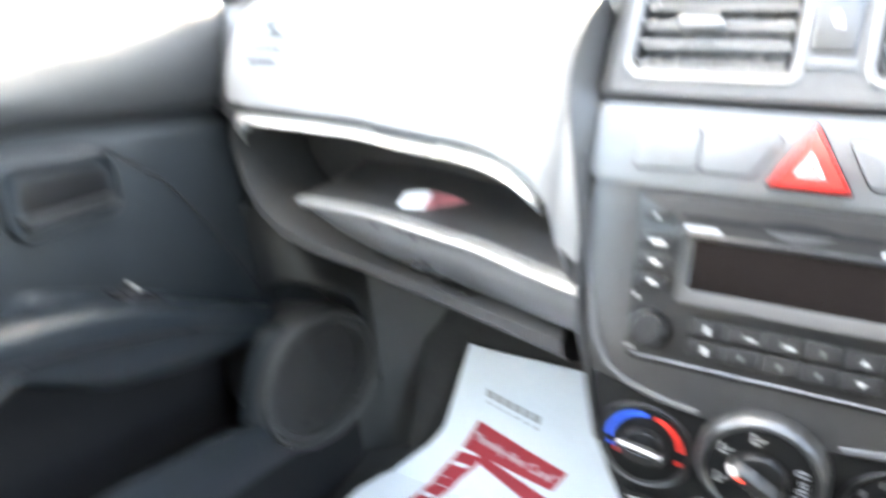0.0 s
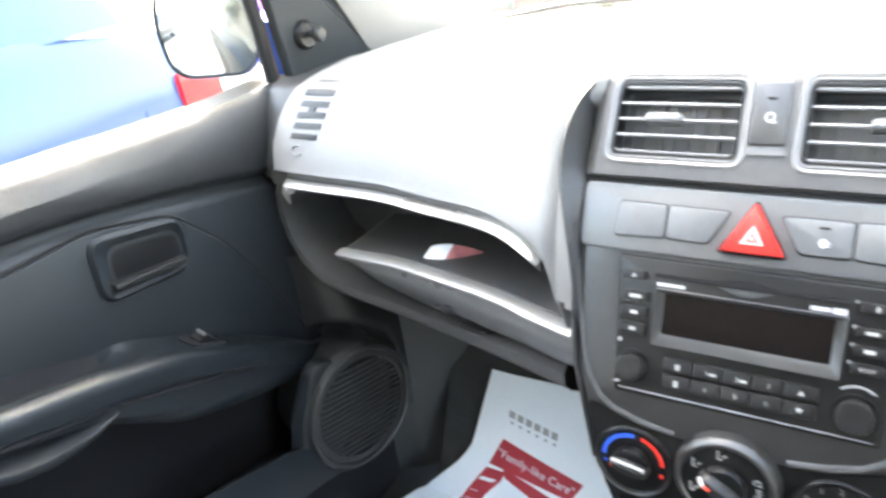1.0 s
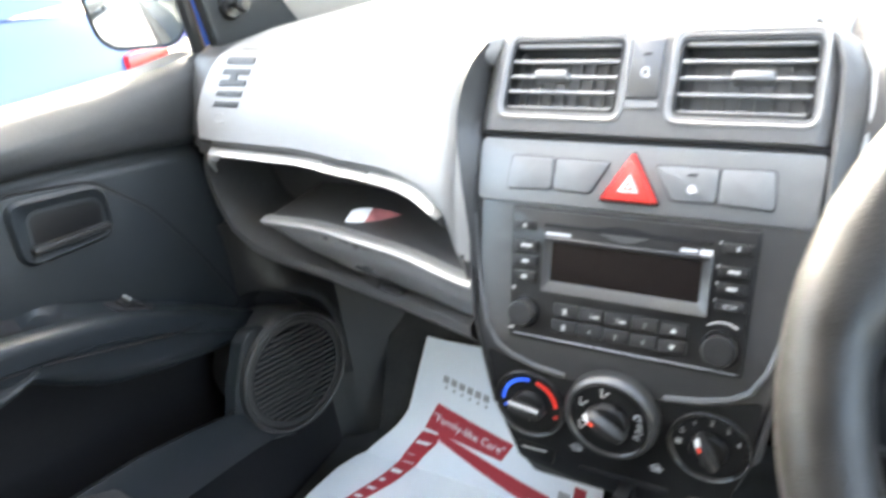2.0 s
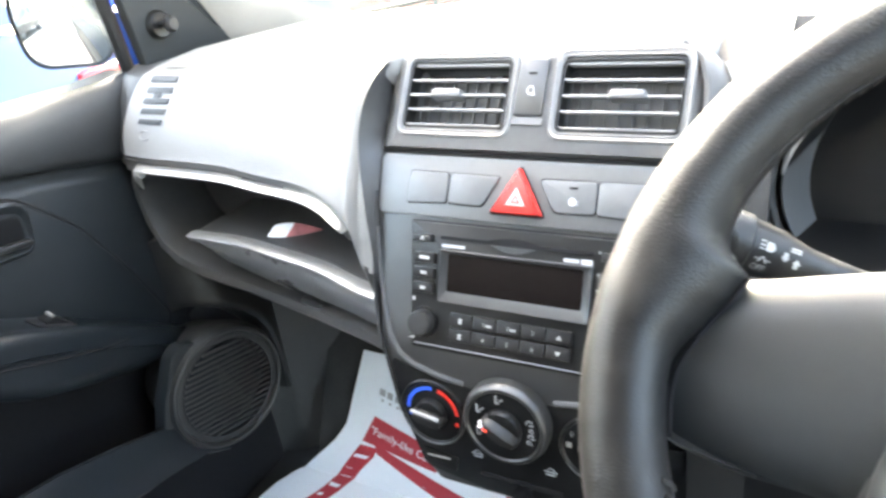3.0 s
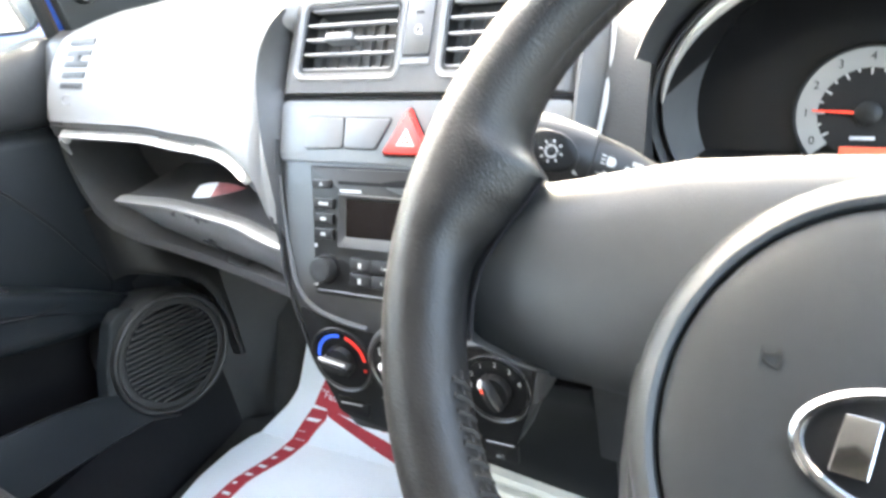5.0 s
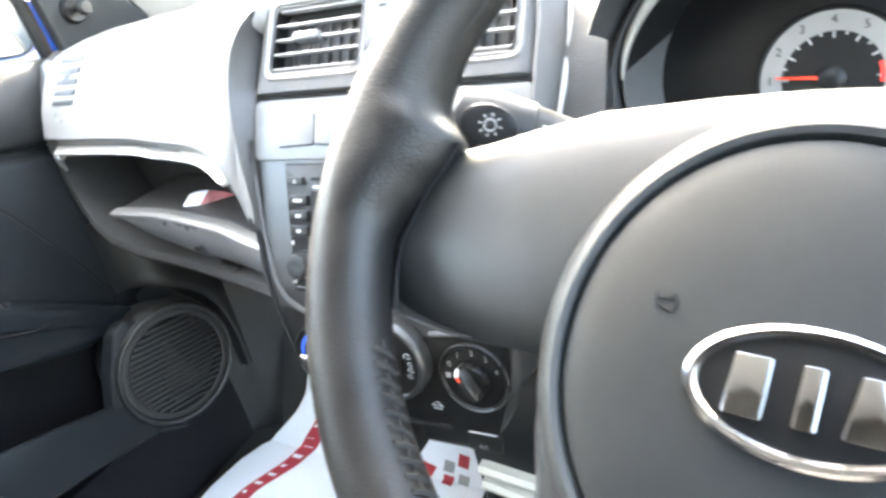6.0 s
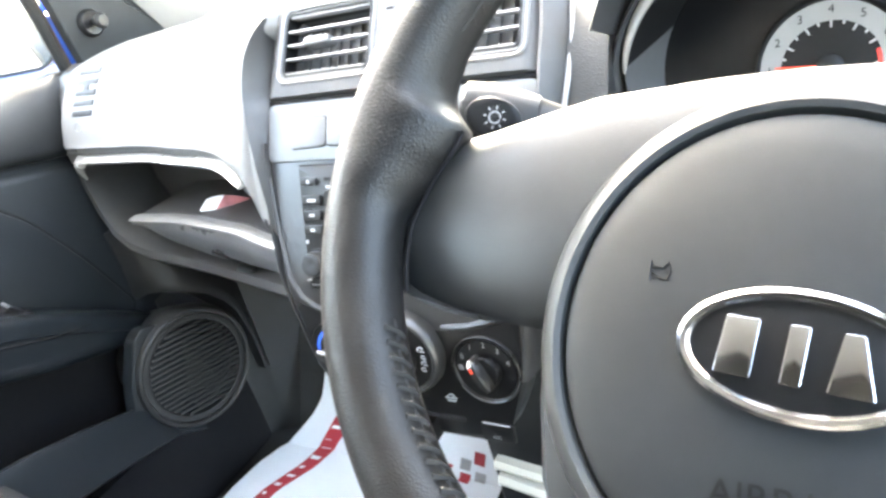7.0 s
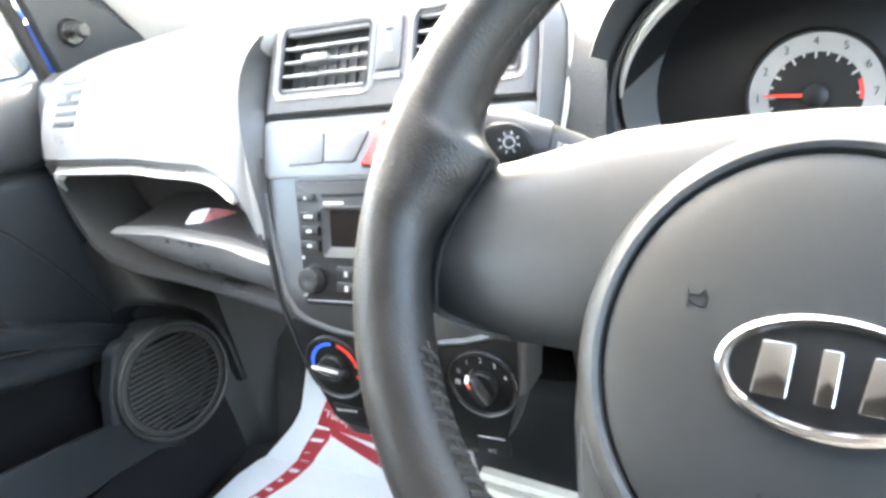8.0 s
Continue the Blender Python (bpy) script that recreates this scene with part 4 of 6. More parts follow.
            if r == 0 and c in (1, 2):
                prints([rect(x0 + 0.0128, x0 + 0.0180, z0 + 0.0035, z0 + 0.0052)], stack_put, M_WHITE, k, "legend", P + 0.0031, P + 0.002)

    def knob(x, z, r):
        d = (stack_y(z + 0.002) - stack_y(z - 0.002)) / 0.004
        n = Vector((0, -1, d)).normalized()
        m = frame_matrix(stack_put(x, z, 0.002), Vector((1, 0, 0)), n.cross(Vector((1, 0, 0))), n)
        part("knob_well", lathe([(r * 1.22, -0.001), (r * 1.22, 0.0012), (r * 1.1, 0.0016), (r * 1.05, 0.0009), (0, 0.0009)], m, 36), M_BLACK, radio)
        prof = [(r * 0.98, 0.0), (r, 0.004), (r * 0.985, 0.0105), (r * 0.93, 0.0122), (r * 0.8, 0.0126), (r * 0.3, 0.0120), (0, 0.0118)]
        part("knob", lathe(prof, m, 36), M_BUTTON, radio, "round black knob")

    knob(-0.0805, 0.7975, 0.0115)
    knob(0.0825, 0.7955, 0.0125)
    prints([[(-0.096, 0.7825), (-0.090, 0.7825), (-0.090, 0.7850)], rect(-0.094, -0.0915, 0.8145, 0.8175)], stack_put, M_WHITE, radio, "legend", P + 0.0005, 0.002)
    prints([arc_band(0.0825, 0.7955, 0.0185, 0.0197, 55, 125)], stack_put, M_WHITE, radio, "legend", P + 0.0005, 0.002)


car_radio()


# ---- climate controls ----
def climate_frame(x, z):
    d = (stack_y(z + 0.012) - stack_y(z - 0.012)) / 0.024
    n = Vector((0, -1, d)).normalized()
    up = n.cross(Vector((1, 0, 0)))
    if up.z < 0:
        up = -up
    return frame_matrix(stack_put(x, z, 0.0025), Vector((1, 0, 0)), up, n), lambda u, v, o, c=stack_put(x, z, 0.0025): c + Vector((1, 0, 0)) * (u - x) + up * (v - z) + n * o


def climate_dial(x, z, r, kind, label):
    dial = thing("climate_dial", stack_put(x, z), label, "dial", "three climate dials")
    m, put = climate_frame(x, z)
    big = kind == "mode"
    ring = [(r, -0.006), (r, 0.0012), (r * 0.975, 0.0022), (r * 0.93, 0.0020), (r * 0.89, 0.0006), (r * 0.87, -0.001)]
    H = 0.0
    if big:
        H = 0.0115
        ring = [(r, -0.02), (r, 0.0065), (r * 0.975, 0.0105), (r * 0.92, 0.0132), (r * 0.86, 0.0134), (r * 0.82, 0.0118), (r * 0.81, 0.009)]
    bm = bmesh.new()
    n = 48
    rings = [[m @ Vector((a * math.cos(2 * math.pi * j / n), a * math.sin(2 * math.pi * j / n), h)) for j in range(n)] for a, h in ring]
    add_loft(bm, rings, True, False)
    part("bezel", bm, M_FACIA if big else M_BUTTON, dial, "satin grey bezel" if big else "dark bezel")
    face_r = r * (0.82 if big else 0.87)
    part("face", lathe([(face_r, H - 0.003), (face_r, H + 0.0006), (0, H + 0.0008)], m, 40), M_BLACK, dial, "black printed face")
    if not big:
        part("rim_line", bmesh_arc(m, r * 0.955, 0.0024, 200 if kind == "temp" else 215, 345, 0.0009), M_GREYSATIN, dial, "bright rim line")
    F = H + 0.0012
    m = m @ Matrix.Translation((0, 0, H))
    kr = r * (0.44 if big else 0.46)
    angle = {"temp": 172, "mode": 150, "fan": 118}[kind]
    a = radians(angle)
    ux, uy = math.cos(a), math.sin(a)
    knob = part("knob", lathe([(kr * 1.0, 0.0), (kr, 0.004), (kr * 0.9, 0.0075), (kr * 0.5, 0.0085), (0, 0.0085)], m, 32), M_BLACK, dial, "black rotary knob")
    grip = []
    for s, w, h in ((-1.05, 0.10, 0.010), (-0.9, 0.24, 0.0155), (-0.4, 0.33, 0.018), (0.4, 0.33, 0.018), (0.9, 0.24, 0.0155), (1.08, 0.12, 0.010)):
        c = Vector((ux, uy, 0)) * kr * s
        q = Vector((-uy, ux, 0)) * kr * w
        grip.append([m @ (c - q * 1.25 + Vector((0, 0, 0.002))), m @ (c + q * 1.25 + Vector((0, 0, 0.002))), m @ (c + q + Vector((0, 0, h * 0.85))), m @ (c + q * 0.6 + Vector((0, 0, h))), m @ (c - q * 0.6 + Vector((0, 0, h))), m @ (c - q + Vector((0, 0, h * 0.85)))])
    part("grip", loft(grip), M_BUTTON, knob, "raised grip bar")
    tip = Vector((x + ux * kr * 0.88, z + uy * kr * 0.88))
    if kind == "temp":
        line = [m @ Vector((ux * kr * s - uy * kr * -0.42, uy * kr * s + ux * kr * -0.42, 0.0165)) for s in (-0.85, -0.3, 0.3, 0.95)]
        part("pointer", tube(line, 0.0016, 6), M_WHITE, knob, "white pointer edge")
        prints([arc_band(x, z, r * 0.70, r * 0.80, 88, 178)], put, M_BLUE, dial, "cold_band", F, H, "blue cold band")
        prints([arc_band(x, z, r * 0.70, r * 0.80, 5, 74)], put, M_REDPRINT, dial, "hot_band", F, H, "red hot band")
        prints([circle(x - r * 0.70, z - r * 0.16, r * 0.05, 10)], put, M_BLUE, dial, "print", F, H)
        prints([circle(x + r * 0.73, z - r * 0.22, r * 0.06, 10), circle(x - r * 0.56, z - r * 0.28, r * 0.06, 10)], put, M_REDPRINT, dial, "print", F, H)
    else:
        ptr = [m @ Vector((ux * kr * s, uy * kr * s, h)) for s, h in ((1.06, 0.0125), (0.92, 0.0165), (0.80, 0.0185))]
        part("pointer", tube(ptr, [0.0018, 0.0021, 0.0018], 8), M_WHITE, knob, "white pointer mark")
        ptr = [m @ Vector((ux * kr * s, uy * kr * s, 0.0186)) for s in (0.76, 0.5)]
        part("pointer_tail", tube(ptr, 0.0010, 6), M_NEEDLE, knob, "orange pointer mark")
    if kind == "fan":
        for word, ang in (("0", 152), ("1", 120), ("2", 87), ("3", 55), ("4", 22)):
            b = radians(ang)
            lettering(word, 0.0072, put, x + r * 0.73 * math.cos(b), z + r * 0.73 * math.sin(b), M_WHITE, dial, "numeral", off=F)
        b = radians(180)
        cx, cz = x + r * 0.73 * math.cos(b), z + r * 0.73 * math.sin(b)
        prints([rect(cx - 0.0025, cx + 0.0025, cz + k * 0.0018 - 0.0005, cz + k * 0.0018 + 0.0005) for k in (-1, 0, 1)], put, M_WHITE, dial, "symbol", F, H)
    if big:
        for ang in (205, 150, 98):
            b = radians(ang)
            cx, cz = x + r * 0.63 * math.cos(b), z + r * 0.63 * math.sin(b)
            prints([rect(cx - 0.003, cx + 0.001, cz - 0.003, cz - 0.0018), rect(cx - 0.003, cx - 0.0016, cz - 0.003, cz + 0.0022), circle(cx - 0.0022, cz + 0.004, 0.0012, 8), [(cx + 0.001, cz - 0.0005), (cx + 0.0045, cz + 0.0012), (cx + 0.0042, cz + 0.0026), (cx + 0.0008, cz + 0.0008)]], put, M_WHITE, dial, "symbol", F, H)
        for ang, k in ((20, 1.3), (4, 0.8), (-10, 1.1), (-24, 0.9)):
            b = radians(ang)
            cx, cz = x + r * 0.64 * math.cos(b), z + r * 0.64 * math.sin(b)
            prints([arc_band(cx, cz, 0.0018 * k, 0.0026 * k, 20, 200, 6)], put, M_GREYINK, dial, "symbol", F, H)
            prints([rect(cx - 0.0008, cx + 0.0030 * k, cz - 0.0018, cz - 0.0010)], put, M_GREYINK, dial, "symbol", F, H)
            prints([rect(cx - 0.0026 * k, cx - 0.0016 * k, cz - 0.0012, cz + 0.0016)], put, M_GREYINK, dial, "symbol", F, H)
    return dial


def bmesh_arc(m, r, h, a0, a1, w):
    pts = [m @ Vector((r * math.cos(radians(a0 + (a1 - a0) * i / 20)), r * math.sin(radians(a0 + (a1 - a0) * i / 20)), h)) for i in range(21)]
    rad = [w * (0.3 + 0.7 * math.sin(math.pi * (i + 0.5) / 21)) for i in range(21)]
    return tube(pts, rad, 6)


climate_dial(-0.0765, 0.708, 0.0345, "temp", "black temperature dial with blue and red bands")
climate_dial(0.001, 0.720, 0.0408, "mode", "black air direction dial in a wide satin grey ring")
climate_dial(0.0805, 0.7085, 0.033, "fan", "black fan speed dial numbered nought to four")


def climate_small():
    ac = part("air_con_switch", plate(rounded([(0.066, 0.636), (0.098, 0.637), (0.098, 0.656), (0.066, 0.655)], 0.002), stack_put, 0.0, 0.0035, 0.001), M_BLACK, stack, "black air conditioning switch")
    lettering("A/C", 0.0052, stack_put, 0.081, 0.6415, M_GREYINK, ac, "legend", off=0.0038)
    prints([rect(0.069, 0.095, 0.6545, 0.6555)], stack_put, M_GREYINK, ac, "lamp_line", 0.0038, 0.003)
    blank = part("climate_blank", plate(rounded([(-0.090, 0.652), (-0.055, 0.648), (-0.052, 0.664), (-0.089, 0.667)], 0.002), stack_put, 0.0, 0.0030, 0.001), M_BLACK, stack, "black blanked switch")
    prints([rounded([(-0.0855, 0.6600), (-0.0605, 0.6608), (-0.0605, 0.6622), (-0.0855, 0.6614)], 0.0003)], stack_put, M_WHITE, blank, "lamp_line", 0.0034, 0.002)
    for cx in (-0.032, 0.039):
        prints([arc_band(cx, 0.6745, 0.0030, 0.0037, 5, 175, 10)], stack_put, M_GREYINK, stack, "symbol", 0.0015, 0)
        prints([rect(cx - 0.0062, cx + 0.0062, 0.6738, 0.6746)], stack_put, M_GREYINK, stack, "symbol", 0.0015, 0)
        prints([rect(cx - 0.0045, cx + 0.0045, 0.6708, 0.6718)], stack_put, M_GREYINK, stack, "lamp_window", 0.0015, 0)
    track = part("slider_track", plate(rect(-0.030, 0.050, 0.6505, 0.6560, 0.002), stack_put, 0.0, 0.0015, 0.0004), M_DARK, stack, "dark slider track")
    lever = part("slider_lever", box((0.008, -0.083, 0.6315), (0.0215, -0.060, 0.6525), 0.002), M_BLACK, stack, "black slider lever")
    part("lever_mark", box((0.0125, -0.0842, 0.636), (0.0165, -0.082, 0.6485), 0.0005), M_WHITE, lever, "white mark")


climate_small()

# ---- lower console behind the dials ----
console = thing("lower_console", (0.02, -0.05, 0.3), "black lower console with cream trim bars", "console")
part("tunnel", loft([[Vector((x, y, z)) for x, z in ((-0.085, 0.25), (-0.075, h - 0.03), (-0.055, h), (0.075, h), (0.095, h - 0.03), (0.105, 0.25))] for y, h in ((-1.15, 0.36), (-0.3, 0.36), (-0.12, 0.35), (0.08, 0.35))]), M_HARD, console)
part("console_block", loft([[Vector((-0.036, y, z)), Vector((-0.032, y - 0.004, z)), Vector((0.135, y - 0.004, z)), Vector((0.14, y, z)), Vector((0.14, 0.30, z)), Vector((-0.036, 0.30, z))] for y, z in ((0.085, 0.25), (0.085, 0.40), (0.083, 0.47), (0.078, 0.56), (0.03, 0.63), (0.02, 0.66))]), M_BLACK, console, "black console block")
for z0, z1, sl in ((0.446, 0.4585, 0.16), (0.420, 0.4335, 0.24)):
    part("trim_bar", loft([[Vector((x, 0.066, z0 - sl * d)), Vector((x, 0.064, (z0 + z1) / 2 - sl * d)), Vector((x, 0.068, z1 - sl * d)), Vector((x, 0.085, z1 - sl * d)), Vector((x, 0.085, z0 - sl * d))] for x, d in ((-0.024, 0.0), (-0.015, 0.0), (0.06, 0.075), (0.125, 0.14))]), M_CREAM, console, "cream trim bar")

# ---- steering wheel ----
WV, WN, WX = Vector((0, 0.643, 0.766)), Vector((0, -0.766, 0.643)), Vector((1, 0, 0))
WC = Vector((0.337, -0.2363, 0.9492))


def wput(u, v, o=0.0):
    return WC + WX * u + WV * v + WN * o


wheel = thing("steering_wheel", wput(0, 0, -0.06), "black leather stitched steering wheel with grey hub", "steering wheel")
RC, RT = 0.1815, 0.0188


# inner radius of the leather by the angle above the side spoke: it flares in over the spoke's end
FLARE_A = [-20, -14, -5, 0, 4, 9, 12, 14.5, 16.2, 17.6, 18.5, 19.3, 20.2, 23, 30, 45, 65]
FLARE_R = [0.1627, 0.1635, 0.1628, 0.1607, 0.1560, 0.1500, 0.1458, 0.1440, 0.1432, 0.1425, 0.1455, 0.1510, 0.1545, 0.1567, 0.1585, 0.1605, 0.1627]


def flare(a):
    """Angle a round the wheel in degrees; returns the inner radius of the leather there."""
    side = 180 - a if 90 < a < 270 else (a + 180) % 360 - 180
    return smoothed(side, FLARE_A, FLARE_R, 0.8)


def wheel_rim():
    n, k = 480, 26
    rings = []
    for i in range(n):
        a = 2 * math.pi * i / n
        inner = flare(math.degrees(a))
        reach = RC - inner
        w = max(0.0, min(1.0, (reach / RT - 1.0) / 0.55))
        w = w * w * (3 - 2 * w)
        end = lerp(inner, [0.124, 0.140, 0.158, 0.163], [0.0020, -0.0025, -0.0065, -0.006])
        ring = []
        for j in range(k):
            b = 2 * math.pi * j / k
            c, h = math.cos(b), math.sin(b)
            r = RT * (1 + 0.005 * noise.noise(Vector((math.cos(a) * 9, math.sin(a) * 9, b * 1.5))) + 0.003 * noise.noise(Vector((math.cos(a) * 40, math.sin(a) * 40, b * 2))))
            rad, ax = RC + r * c, r * h
            if c < 0:
                q = (-c) ** 2.6
                top = r + (end - r) * q
                low = -r + (end - 0.012 + r) * q
                rad = RC + c * (r * (1 - w) + reach * w)
                ax = ax * (1 - w) + w * (top if h > 1e-6 else low if h < -1e-6 else end - 0.006)
            ring.append(wput(rad * math.cos(a), rad * math.sin(a), ax))
        rings.append(ring)
    rings.append(rings[0])
    bm = loft(rings, True, False)
    bmesh.ops.remove_doubles(bm, verts=bm.verts, dist=1e-6)
    return part("rim", bm, M_LEATHER, wheel, "black grained leather rim flaring over the spokes", 70)


rim = wheel_rim()


def rim_stitching():
    bm = bmesh.new()
    for a0, a1 in ((197, 343), (33, 147)):
        m = int((a1 - a0) / 2.25)
        for i in range(m):
            a, a2 = radians(a0 + (a1 - a0) * i / m), radians(a0 + (a1 - a0) * (i + 0.75) / m)
            pts = []
            for t in (0, 0.5, 1):
                aa = a + (a2 - a) * t
                b = radians(152 + 36 * t) if a0 > 180 else radians(170 + 26 * t)
                rr = RT * (1.0 + 0.03 * math.sin(math.pi * t))
                pts.append(wput((RC + rr * math.cos(b)) * math.cos(aa), (RC + rr * math.cos(b)) * math.sin(aa), rr * math.sin(b)))
            add_tube(bm, pts, 0.0014 if a0 > 180 else 0.0006, 5)
    tagged(part("stitching", bm, M_THREAD, rim, "black crossed stitching"), kind="stuff")
    bm = bmesh.new()
    for a0, a1 in ((196, 344), (32, 148)):
        b = radians(170)
        pts = []
        for i in range(41):
            aa = radians(a0 + (a1 - a0) * i / 40)
            pts.append(wput((RC + RT * math.cos(b)) * math.cos(aa), (RC + RT * math.cos(b)) * math.sin(aa), RT * math.sin(b)))
        add_tube(bm, pts, 0.0007, 5)
    part("seam", bm, M_THREAD, rim)


rim_stitching()


def wheel_spoke(s):
    """Side spoke: broad plastic arm with a rounded top edge, leather collar at the rim."""
    rings = []
    for u, lo, hi, o, th in ((0.172, -0.030, 0.042, -0.012, 0.020), (0.158, -0.036, 0.0435, -0.0085, 0.020), (0.140, -0.040, 0.0452, -0.0045, 0.020), (0.124, -0.042, 0.0472, -0.001, 0.020), (0.105, -0.043, 0.0505, 0.003, 0.020), (0.075, -0.046, 0.0550, 0.009, 0.02), (0.03, -0.046, 0.0580, 0.010, 0.02), (0.0, -0.046, 0.0590, 0.010, 0.02)):
        ring = []
        for v, oo in ((lo + 0.014, -th - 0.012), (lo + 0.003, -th * 0.6), (lo + 0.001, o - 0.014), (lo + 0.006, o - 0.0085), (lo + 0.017, o - 0.0035), ((lo + hi) / 2 - 0.006, o + 0.0010), (hi - 0.027, o), (hi - 0.016, o - 0.0018), (hi - 0.0085, o - 0.0054), (hi - 0.0028, o - 0.0132), (hi, o - 0.024), (hi - 0.003, -th - 0.016)):
            ring.append(wput(s * u, v, oo))
        rings.append(ring)
    ob = part("spoke", loft(rings), M_WHEEL, wheel, "grey plastic spoke")
    # dark joint where the leather ends on the plastic
    joint = []
    for d in range(-11, 18):
        r, t = flare(180 - d) - 0.0004, radians(180 - d)
        joint.append(wput(-s * r * math.cos(t), r * math.sin(t), lerp(r, [0.128, 0.140, 0.158, 0.163], [0.0010, -0.0030, -0.0075, -0.0085])))
    part("leather_joint", tube(joint, 0.0011, 6), M_DARK, ob, "dark joint beside the leather")


wheel_spoke(-1)
wheel_spoke(1)
HC = Vector((0.0, -0.046))
HM = frame_matrix(wput(HC.x, HC.y, 0), WX, WV, WN)
lower = []
for v, w, o in ((-0.03, 0.087, 0.010), (-0.07, 0.087, 0.010), (-0.10, 0.084, 0.008), (-0.13, 0.076, 0.003), (-0.165, 0.062, -0.002), (-0.178, 0.060, -0.006)):
    lower.append([wput(-w, v, -0.03), wput(-w - 0.001, v, o - 0.012), wput(-w + 0.004, v, o - 0.003), wput(-w + 0.014, v, o), wput(w - 0.014, v, o), wput(w - 0.004, v, o - 0.003), wput(w + 0.001, v, o - 0.012), wput(w, v, -0.03)])
part("lower_spoke", loft(lower), M_HUB, wheel, "grey lower spoke")
HSX, HSY = 0.925, 0.995
part("hub_ring", lathe([(0.092, -0.035), (0.093, 0.002), (0.0915, 0.010), (0.088, 0.0155), (0.0835, 0.0175), (0.0812, 0.0165), (0.0802, 0.012), (0.0802, -0.02)], HM, 72, HSX, HSY), M_HUB, wheel, "satin grey hub ring")
part("hub_groove", lathe([(0.0805, -0.01), (0.0805, 0.0115), (0.0784, 0.0115), (0.0784, -0.01)], HM, 72, HSX, HSY), M_DARK, wheel)
PADP = [(0.0797, 0.0), (0.0797, 0.0130), (0.0787, 0.0156), (0.0755, 0.0172), (0.068, 0.0188), (0.055, 0.0204), (0.038, 0.0216), (0.018, 0.0223), (0.004, 0.0225), (0, 0.0225)]
airbag = part("airbag_cover", lathe(PADP, HM, 72, HSX, HSY), M_WHEELPAD, wheel, "dark grey domed airbag cover")


def pad_put(u, v, o=0.0):
    r = math.hypot(u / HSX, v / HSY)
    h = lerp(r, [p[0] for p in reversed(PADP)], [p[1] for p in reversed(PADP)])
    return wput(HC.x + u, HC.y + v, h + o)


BT = radians(-6)


def badge_put(u, v, o=0.0):
    u, v = u * 0.94, v * 0.89
    return pad_put(0.003 + u * math.cos(BT) - v * math.sin(BT), -0.0005 + u * math.sin(BT) + v * math.cos(BT), o)


badge = part("badge", plate(circle(0, 0.0, 0.034, 40, 0.0195), badge_put, -0.002, 0.0012, 0.0003), M_BLACK, wheel, "black oval badge in a chrome ring")
part("badge_ring", tube([badge_put(0.0355 * math.cos(2 * math.pi * i / 48), 0.0208 * math.sin(2 * math.pi * i / 48), 0.0014) for i in range(48)], 0.0022, 8, True), M_CHROME, badge, "chrome oval ring")
for poly in ([(-0.0245, -0.0105), (-0.0125, -0.0105), (-0.0115, 0.0105), (-0.0225, 0.0105)], [(-0.004, -0.0105), (0.0025, -0.0105), (0.0035, 0.0105), (-0.003, 0.0105)], [(0.0095, -0.0105), (0.0235, -0.0105), (0.0185, 0.0105), (0.0125, 0.0105)]):
    part("badge_mark", plate(rounded(poly, 0.0008, 2), badge_put, 0.001, 0.0030, 0.0006), M_CHROME, badge, "raised chrome block")
for s in (-1, 1):
    horn = [pad_put(s * 0.040 + dx, 0.022 - 0.003 * s + dz, 0.0002) for dx, dz in ((-0.0032, -0.004), (-0.0028, 0.0032), (-0.0024, 0.0008), (0.0016, 0.0004), (0.0032, 0.0024), (0.004, -0.0008), (0.0028, -0.0036), (0.0, -0.0028), (-0.0024, -0.0008))]
    part("horn_mark", tube(horn, 0.00035, 5), M_BLACK, wheel, "engraved horn mark")
lettering("AIRBAG", 0.012, pad_put, 0.0, -0.0445, M_BLACK, wheel, "lettering", off=0.0003)

# column shroud and stalk
column = thing("steering_column", (0.337, -0.1, 0.9), "charcoal steering column shroud", "steering column")
rings = []
for o, w, h in ((-0.035, 0.045, 0.045), (-0.05, 0.058, 0.055), (-0.09, 0.066, 0.06), (-0.16, 0.07, 0.065), (-0.30, 0.075, 0.07)):
    rings.append([wput(w * math.copysign(abs(math.cos(2 * math.pi * j / 24)) ** 0.6, math.cos(2 * math.pi * j / 24)), -0.012 + h * math.copysign(abs(math.sin(2 * math.pi * j / 24)) ** 0.6, math.sin(2 * math.pi * j / 24)), o) for j in range(24)])
part("shroud", loft(rings), M_HARD, column)
stalk = thing("light_stalk", (0.25, -0.12, 0.95), "black headlamp stalk with white symbols", "stalk")
SA, SB = Vector((0.149, -0.116, 0.960)), Vector((0.283, -0.068, 0.893))
sdir = (SB - SA).normalized()
sn = (Vector((0.12, -0.40, 0.16)) - sdir * Vector((0.12, -0.40, 0.16)).dot(sdir)).normalized()
sup = sdir.cross(sn)
if sup.z < 0:
    sup = -sup
SMR = [(0.0, 0.0100, 0.0130), (0.002, 0.0120, 0.0165), (0.020, 0.0138, 0.0195), (0.045, 0.0130, 0.0180), (0.0462, 0.0118, 0.0168), (0.065, 0.0112, 0.0150), (0.085, 0.0098, 0.0105), (0.11, 0.0085, 0.009), (0.153, 0.008, 0.0085)]
rings = [[SA + sdir * s + sn * a * math.cos(2 * math.pi * j / 20) + sup * b * math.sin(2 * math.pi * j / 20) for j in range(20)] for s, a, b in SMR]
lever = part("lever", loft(rings), M_BUTTON, stalk)


